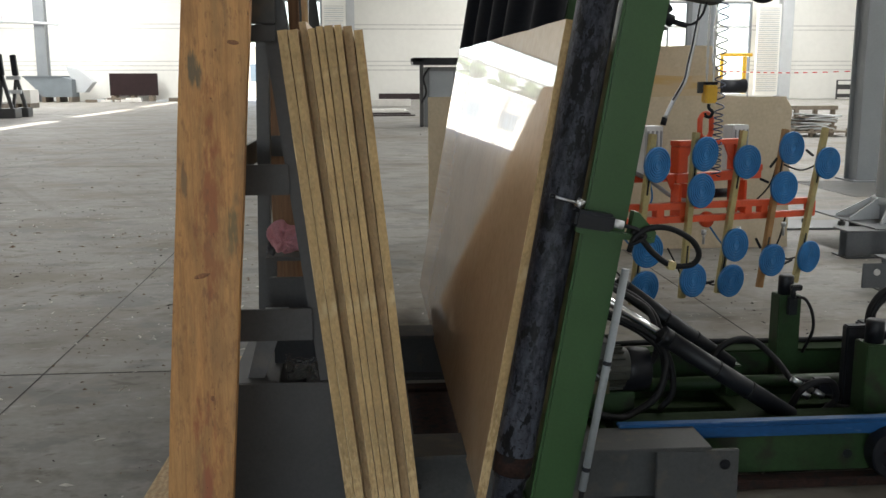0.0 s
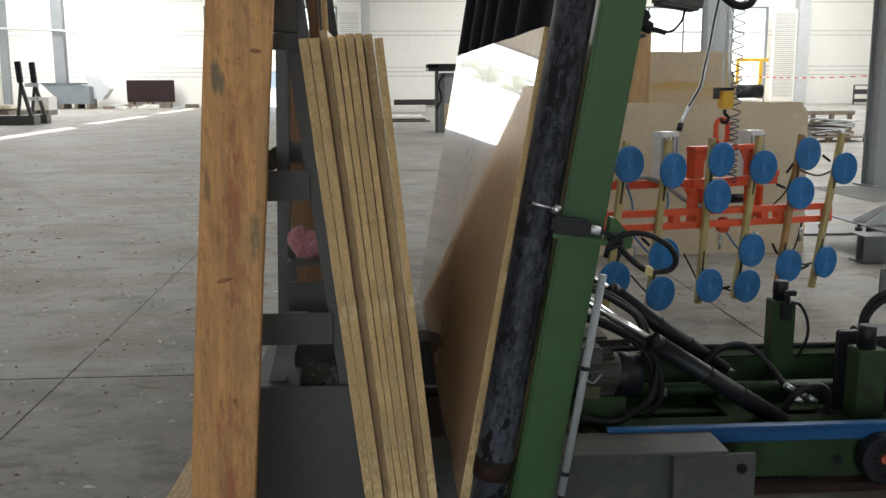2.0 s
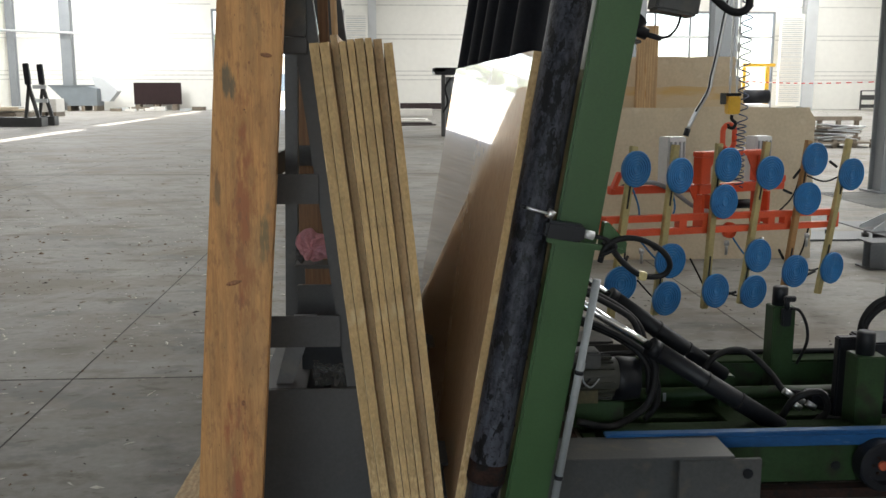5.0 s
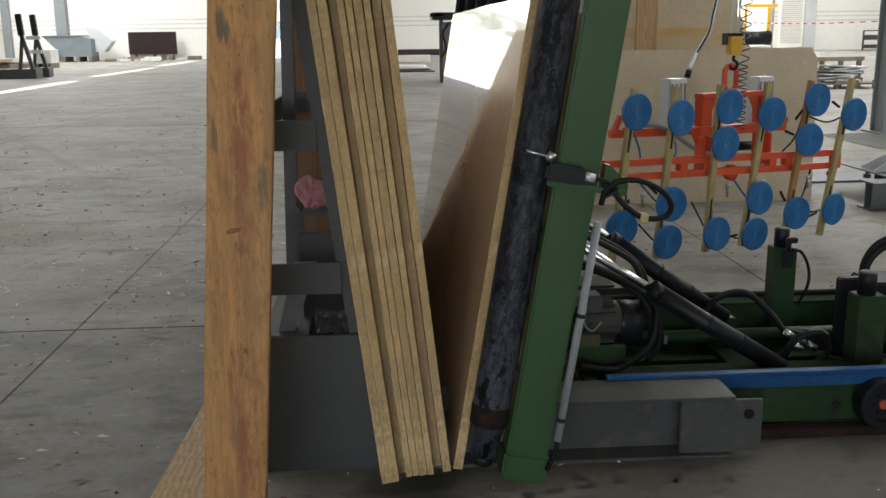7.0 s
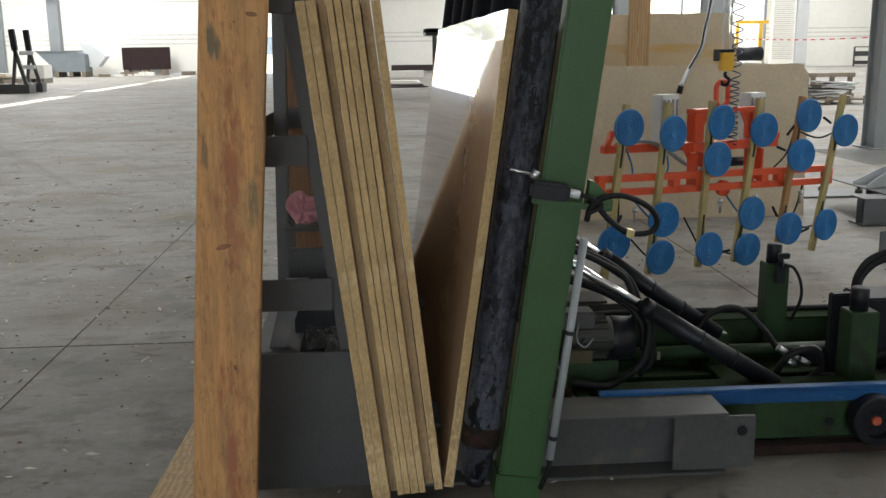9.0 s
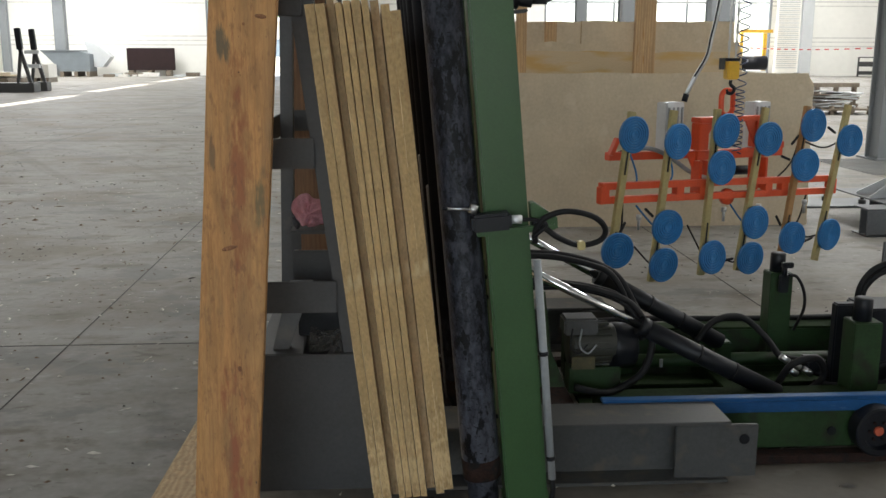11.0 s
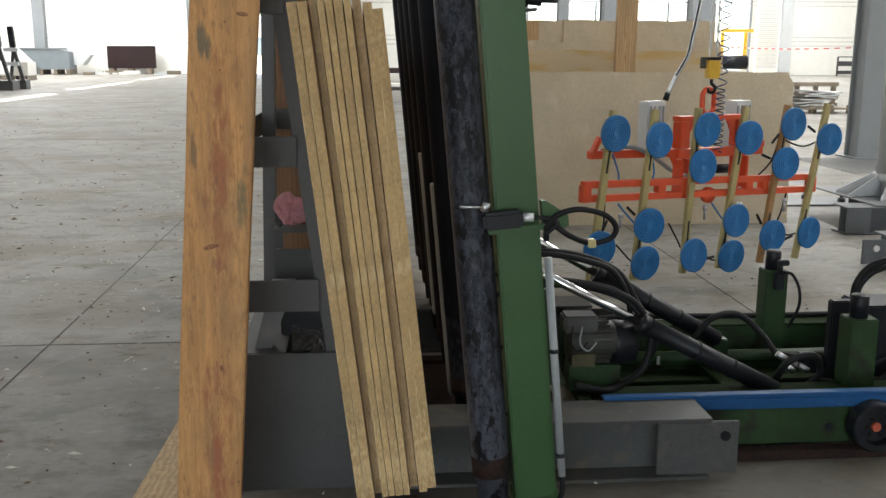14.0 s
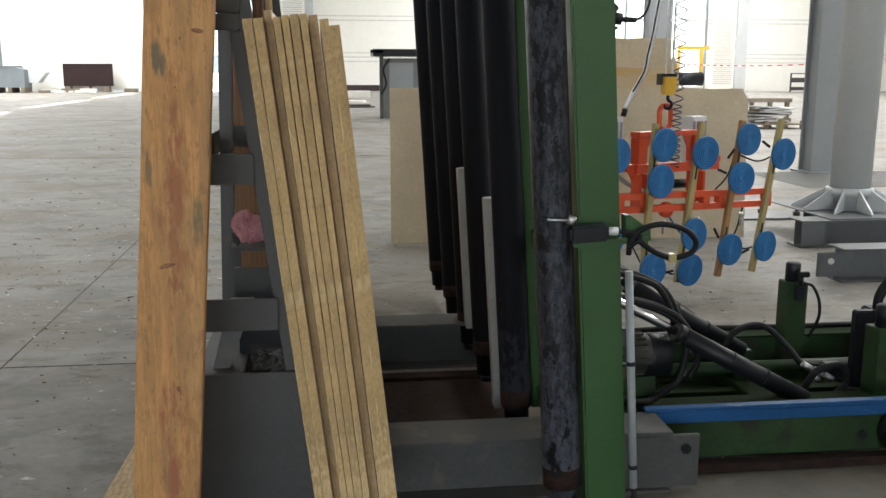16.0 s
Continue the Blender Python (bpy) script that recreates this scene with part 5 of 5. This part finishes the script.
def build_arm():
    Y0 = 2.62
    R = 0.056
    prof = [(0.02, -0.06), (0.045, -0.055), (0.046, 0.03), (R - 0.002, 0.034), (R, 0.05), (R, 2.6), (0.02, 2.61)]
    for y in (2.62, 3.32, 3.98, 4.48, 5.06, 5.75):
        r = ap("roller", lathe(prof, pose(-R, y, 0), 36), RUBBER if y < 3 else CLEANRUBBER, "black worn rubber roller" if y < 3 else "smooth black rubber roller")
        ap("rust_band", lathe([(R - 0.01, 0.042), (R + 0.0012, 0.044), (R + 0.0012, 0.105), (R - 0.01, 0.107)], pose(-R, y, 0), 36), RUST, under=r)
        ap("end_cap", lathe([(0.01, -0.09), (0.03, -0.088), (0.032, -0.058), (0.01, -0.056)], pose(-R, y, 0), 16), BLACK, under=r)
    for k, (y, z0) in enumerate(((Y0, -0.085), (3.40, 0.0), (5.9, 0.05))):
        p = ap("post", box((0.008, y - 0.035, z0), (0.132, y + 0.065, 2.6), 0.007), GREEN, "green square steel post")
        if k == 0:
            ap("foot", box((0.002, y - 0.041, -0.12), (0.140, y + 0.071, -0.03), 0.008), GREEN, under=p)
    for z in (0.02, 0.62, 1.75):
        ap("cross_beam", box((0.03, Y0 + 0.062, z), (0.11, 3.338, z + 0.08), 0.004), GREEN)
        ap("cross_beam", box((0.03, 3.462, z), (0.11, 5.838, z + 0.08), 0.004), GREEN)
    # bolts between roller and post
    for z in (0.21, 0.42, 0.58, 0.64):
        ap("bolt", rod((-0.012, Y0 + 0.03, z), (0.015, Y0 + 0.03, z), 0.007, seg=10), BLACK)
    # pale guide strips
    for y, z0, z1 in ((3.5, -0.03, 0.80), (4.2, 0.1, 0.84)):
        ap("guide_strip", box((-0.113, y - 0.03, z0), (-0.066, y + 0.03, z1), 0.003), GUIDE, "grey guide strip")
    # limit switch at half height, with its feeler and cable
    s = ap("limit_switch", box((-0.035, 2.50, 0.80), (0.075, 2.555, 0.848), 0.008), BLACK, "black limit switch")
    ap("feeler", rod((-0.105, 2.525, 0.872), (-0.02, 2.525, 0.862), 0.004, seg=8), STEEL, under=s)
    ap("feeler_tip", rod((-0.11, 2.525, 0.873), (-0.096, 2.525, 0.8715), 0.006, seg=8), BLACK, under=s)
    ap("nut", rod((-0.03, 2.525, 0.852), (-0.02, 2.525, 0.875), 0.012, seg=6), STEEL, under=s)
    ap("gland", rod((0.075, 2.527, 0.825), (0.105, 2.527, 0.822), 0.012, seg=14), ALU, under=s)
    ap("mount", box((-0.02, 2.535, 0.782), (0.20, 2.555, 0.799), 0.003), GREEN, under=s)
    ap("mount", plate([(0.133, 0.862), (0.146, 0.862), (0.205, 0.815), (0.205, 0.785), (0.133, 0.79)], 1, 2.54, 2.58), GREEN, under=s)
    ap("lead", hose([(0.10, 2.527, 0.822), (0.14, 2.52, 0.818), (0.17, 2.52, 0.80), (0.13, 2.52, 0.77)], 0.006, 6, 6), HOSE, under=s)
    ap("cable_loop", hose(((0.138, 2.535, 0.752), (0.142, 2.525, 0.791), (0.171, 2.515, 0.824), (0.23, 2.515, 0.834), (0.301, 2.525, 0.811), (0.335, 2.535, 0.773), (0.323, 2.545, 0.739), (0.265, 2.545, 0.73), (0.206, 2.535, 0.758), (0.166, 2.535, 0.791), (0.135, 2.535, 0.81)), 0.0085, 8, 8), HOSE)
    ap("cable_tie", box((0.255, 2.53, 0.718), (0.277, 2.56, 0.742), 0.003), ZINC)
    ap("conduit", rod((0.143, 2.55, 0.70), (0.143, 2.55, 0.04), 0.0115, seg=16), CONDUIT, "grey plastic conduit")
    ap("conduit_cable", hose([(0.143, 2.55, 0.045), (0.143, 2.55, 0.0), (0.13, 2.56, -0.06)], 0.008, 6, 8), HOSE)
    for z in (0.10, 0.42):
        ap("clip", rod((0.143, 2.55, z), (0.143, 2.55, z + 0.012), 0.014, seg=14), BLACK)
    # valve box high on the frame
    v = ap("valve_box", box((0.215, 2.76, 1.475), (0.345, 2.86, 1.60), 0.008), BEAMGREY, "grey valve box")
    ap("connector", rod((0.145, 2.8, 1.42), (0.215, 2.8, 1.405), 0.018, seg=14), BLACK, under=v)
    ap("connector", rod((0.15, 2.8, 1.40), (0.19, 2.8, 1.45), 0.024, seg=14), BLACK, under=v)
    ap("connector", rod((0.215, 2.8, 1.405), (0.26, 2.8, 1.40), 0.008, seg=10), BLACK, under=v)
    ap("lead", hose([(0.25, 2.8, 1.40), (0.28, 2.8, 1.41), (0.30, 2.8, 1.44), (0.305, 2.8, 1.475)], 0.004, 6, 6), HOSE, under=v)
    ap("bracket", box((0.14, 2.78, 1.375), (0.20, 2.83, 1.385), 0.003), RACKGREY, under=v)
    ap("pressure_hose", hose([(0.36, 2.82, 1.58), (0.40, 2.82, 1.545), (0.46, 2.82, 1.515), (0.50, 2.82, 1.525), (0.505, 2.82, 1.56), (0.46, 2.84, 1.62), (0.40, 2.86, 1.66)], 0.012), HOSE)
    # hoses from the frame to the cylinders
    for pts in (((0.181, 3.47, 0.507), (0.256, 3.47, 0.5), (0.363, 3.47, 0.482), (0.481, 3.47, 0.442), (0.555, 3.47, 0.401), (0.602, 3.47, 0.313), (0.618, 3.49, 0.215), (0.575, 3.51, 0.145)),
                ((0.185, 3.49, 0.52), (0.26, 3.49, 0.508), (0.378, 3.49, 0.488), (0.507, 3.49, 0.441), (0.592, 3.49, 0.377), (0.655, 3.5, 0.254), (0.72, 3.51, 0.129)),
                ((0.173, 3.47, 0.398), (0.249, 3.47, 0.39), (0.368, 3.47, 0.378), (0.514, 3.45, 0.339), (0.616, 3.43, 0.289), (0.678, 3.43, 0.192), (0.699, 3.44, 0.096), (0.666, 3.45, 0.027)),
                ((0.175, 3.49, 0.379), (0.392, 3.49, 0.357), (0.54, 3.47, 0.315), (0.628, 3.44, 0.251), (0.661, 3.44, 0.134)),
                ((0.178, 3.5, 0.408), (0.308, 3.5, 0.388), (0.459, 3.49, 0.357), (0.573, 3.47, 0.316), (0.642, 3.45, 0.251), (0.671, 3.45, 0.153))):
        ap("hydraulic_hose", hose(pts, 0.012, 8, 8), HOSE)


build_arm()

# hydraulic cylinders: the barrel rides on the carriage, the rod on the frame
CYL = ((3.40, (1.519, 0.145), (0.08, 0.56)), (3.80, (1.432, 0.228), (0.05, 0.666)))
barrels, rods = [], []
for y, base, eye in CYL:
    b = new("cylinder_barrel")
    b.empty_display_size = 0.05
    b.parent = carriage
    tagged(b, "black hydraulic cylinder barrel")
    part("tube", rod((0, 0, 0), (0, 0, 0.60), 0.036, seg=24), BLACK, b, local=True)
    part("gland", rod((0, 0, 0.59), (0, 0, 0.625), 0.0375, seg=24), BLACK, b, local=True)
    for z in (0.2, 0.36):
        part("band", rod((0, 0, z), (0, 0, z + 0.01), 0.038, seg=24), HOSE, b, local=True)
    barrels.append(b)
    r = new("piston_rod")
    r.empty_display_size = 0.05
    r.parent = arm
    tagged(r, "chromed piston rod")
    part("shaft", rod((0, 0, 0), (0, 0, 0.80), 0.017, seg=20), CHROME, r, local=True)
    part("eye", rod((0, -0.03, 0), (0, 0.03, 0), 0.03, seg=16), BLACK, r, local=True)
    rods.append(r)

# ---- the slab on the frame ----
moving_slab = stone_slab("stone_slab", 2.95, 1.415, 0.028, pose(0.335, 2.65, 0.205, 0, 9.8, 0), POLISHED, SAWN,
                         "beige polished stone slab set down from the tilting frame", "", 77, 0.003)

# ---- chips, dirt and wet patches on the floor ----
random.seed(21)


def scatter(name, count, area, size, mat, label, category):
    one = bmesh.new()
    for _ in range(count):
        if _ % 9 == 0:
            hx, hy = random.uniform(area[0], area[1]), random.uniform(area[2], area[3])
        x, y = (hx + random.gauss(0, 0.16), hy + random.gauss(0, 0.16)) if _ % 3 else (random.uniform(area[0], area[1]), random.uniform(area[2], area[3]))
        s = size[0] + (size[1] - size[0]) * random.random() ** 2.5
        a = random.uniform(0, 6.28)
        n = random.randint(3, 5)
        e = random.uniform(0.8, 2.6)
        vs = []
        for k in range(n):
            p, q = s * e * random.uniform(0.6, 1.1) * math.cos(k * 6.28 / n), s / e * random.uniform(0.6, 1.2) * math.sin(k * 6.28 / n)
            vs.append(one.verts.new((x + p * math.cos(a) - q * math.sin(a), y + p * math.sin(a) + q * math.cos(a), 0.001)))
        tip = one.verts.new((x, y, 0.001 + s / e * 0.6))
        for k in range(n):
            one.faces.new((vs[k], vs[(k + 1) % n], tip))
    tagged(part(name, one, mat), label, category, kind="stuff")


scatter("stone_chips", 1600, (-5, 0.0, 2.6, 11), (0.003, 0.022), CHALK, "pale stone chips scattered on the floor", "stone chips")
scatter("stone_chips", 500, (0.3, 6, 2.4, 10), (0.003, 0.012), CHALK, "pale stone chips scattered on the floor", "stone chips")
scatter("dirt", 700, (-9, 0, 6, 22), (0.005, 0.026), DARKCHIP, "dark dirt crumbs on the floor", "dirt")
scatter("crumbs", 600, (-9, 0, 6, 20), (0.005, 0.03), BROWNCHIP, "brown bark and rust crumbs on the floor", "crumbs")
scatter("stone_chips", 500, (-14, 8, 10, 30), (0.006, 0.03), CHALK, "pale stone chips scattered on the floor", "stone chips")
scatter("crumbs", 1500, (-4.5, 0, 2.6, 9), (0.002, 0.015), BROWNCHIP, "brown bark and rust crumbs on the floor", "crumbs")
scatter("dirt", 1300, (-5, 6, 2.6, 14), (0.002, 0.014), DARKCHIP, "dark dirt crumbs on the floor", "dirt")
scatter("dirt", 300, (-12, 8, 14, 30), (0.008, 0.03), DARKCHIP, "dark dirt crumbs on the floor", "dirt")
wet = bmesh.new()
spots = [(0.06, 2.83, 0.16, 0.06), (0.16, 2.92, 0.10, 0.03)]
spots += [(random.uniform(0.35, 1.7), random.uniform(2.66, 2.93), random.uniform(0.008, 0.032), random.uniform(0.006, 0.017)) for _ in range(26)]
for cx, cy, rx, ry in spots:
    vs = []
    for k in range(28):
        a = k * math.tau / 28
        d = 1 + 0.75 * noise.noise(Vector((math.cos(a) * 1.9 + cx * 29, math.sin(a) * 1.9, cy * 37)))
        vs.append(wet.verts.new((cx + rx * d * math.cos(a), cy + ry * d * math.sin(a), 0.0025)))
    wet.faces.new(vs)
tagged(part("wet_patch", wet, WET), "dark wet dirty patches on the floor", "wet patch", kind="stuff")


def motions():
    # seconds, carriage shift, frame shift, frame tilt, frame drop
    drive = ((0.0, 0.131, 0.140, 9.3, 0), (0.5, 0.104, 0.112, 9.3, 0), (1.0, 0.080, 0.085, 9.3, 0), (1.5, 0.058, 0.058, 9.3, 0), (2.0, 0.031, 0.027, 9.3, 0), (2.5, 0.010, 0.001, 9.4, 0),
             (3.0, 0.002, -0.010, 9.4, 0), (3.5, 0, -0.012, 9.4, 0), (6.0, 0, -0.010, 9.2, 0), (8.6, 0, -0.010, 9.0, 0), (9.3, 0, -0.008, 5.5, -0.02), (10.0, 0, -0.003, -1.5, -0.065),
             (10.7, 0, 0, -5.05, -0.083), (11.0, 0, 0, -5.1, -0.083), (13.0, 0, 0, -5.1, -0.083), (13.5, 0.031, 0.037, -5.1, -0.083), (14.0, 0.068, 0.080, -5.1, -0.083),
             (14.5, 0.105, 0.124, -5.1, -0.083), (15.0, 0.144, 0.168, -5.0, -0.083), (15.5, 0.232, 0.262, -4.6, -0.083), (16.0, 0.364, 0.410, -3.5, -0.083))

    def frame_pose(s, a, d):
        return pose(PIVOT_X + s, 0, PIVOT_Z + d, 0, a, 0)

    base = carriage.matrix_basis.copy()
    walk(carriage, [(t, Matrix.Translation((c, 0, 0)) @ base) for t, c, s, a, d_ in drive])
    walk(arm, [(t, frame_pose(s, a, d_)) for t, c, s, a, d_ in drive])
    for (y, foot, eye), b, r in zip(CYL, barrels, rods):
        rb_, rr_ = [], []
        for t, c, s, a, d_ in drive:
            f = Vector((foot[0] + c, y, foot[1]))
            e = frame_pose(s, a, d_) @ Vector((eye[0], y, eye[1]))
            d = (e - f).normalized()
            turn = math.degrees(math.atan2(d.x, d.z))
            cm = Matrix.Translation((c, 0, 0)) @ base
            am = frame_pose(s, a, d_)
            rb_.append((t, cm.inverted() @ pose(*f, 0, turn, 0)))
            rr_.append((t, am.inverted() @ pose(*e, 0, turn + 180, 0)))
        walk(b, rb_)
        walk(r, rr_)
    # seconds, x and z of the slab's lower corner, tilt
    slab = ((0.0, 0.335, 0.205, 9.8), (0.5, 0.309, 0.205, 9.8), (1.0, 0.283, 0.205, 9.8), (1.5, 0.257, 0.205, 9.8), (2.0, 0.228, 0.205, 9.7), (2.5, 0.203, 0.205, 9.7),
            (3.0, 0.196, 0.205, 9.6), (3.5, 0.195, 0.205, 9.6), (4.2, 0.193, 0.200, 9.5), (5.2, 0.182, 0.146, 9.3), (5.8, 0.180, 0.143, 9.3), (6.0, 0.180, 0.142, 9.3), (8.6, 0.178, 0.141, 9.1),
            (9.3, 0.176, 0.141, 5.5), (10.0, 0.174, 0.142, -1.7), (10.7, 0.172, 0.144, -6.05), (11.0, 0.172, 0.144, -6.1), (16.0, 0.172, 0.144, -6.1))
    walk(moving_slab, [(t, pose(x, 2.65, z, 0, a, 0)) for t, x, z, a in slab])


motions()
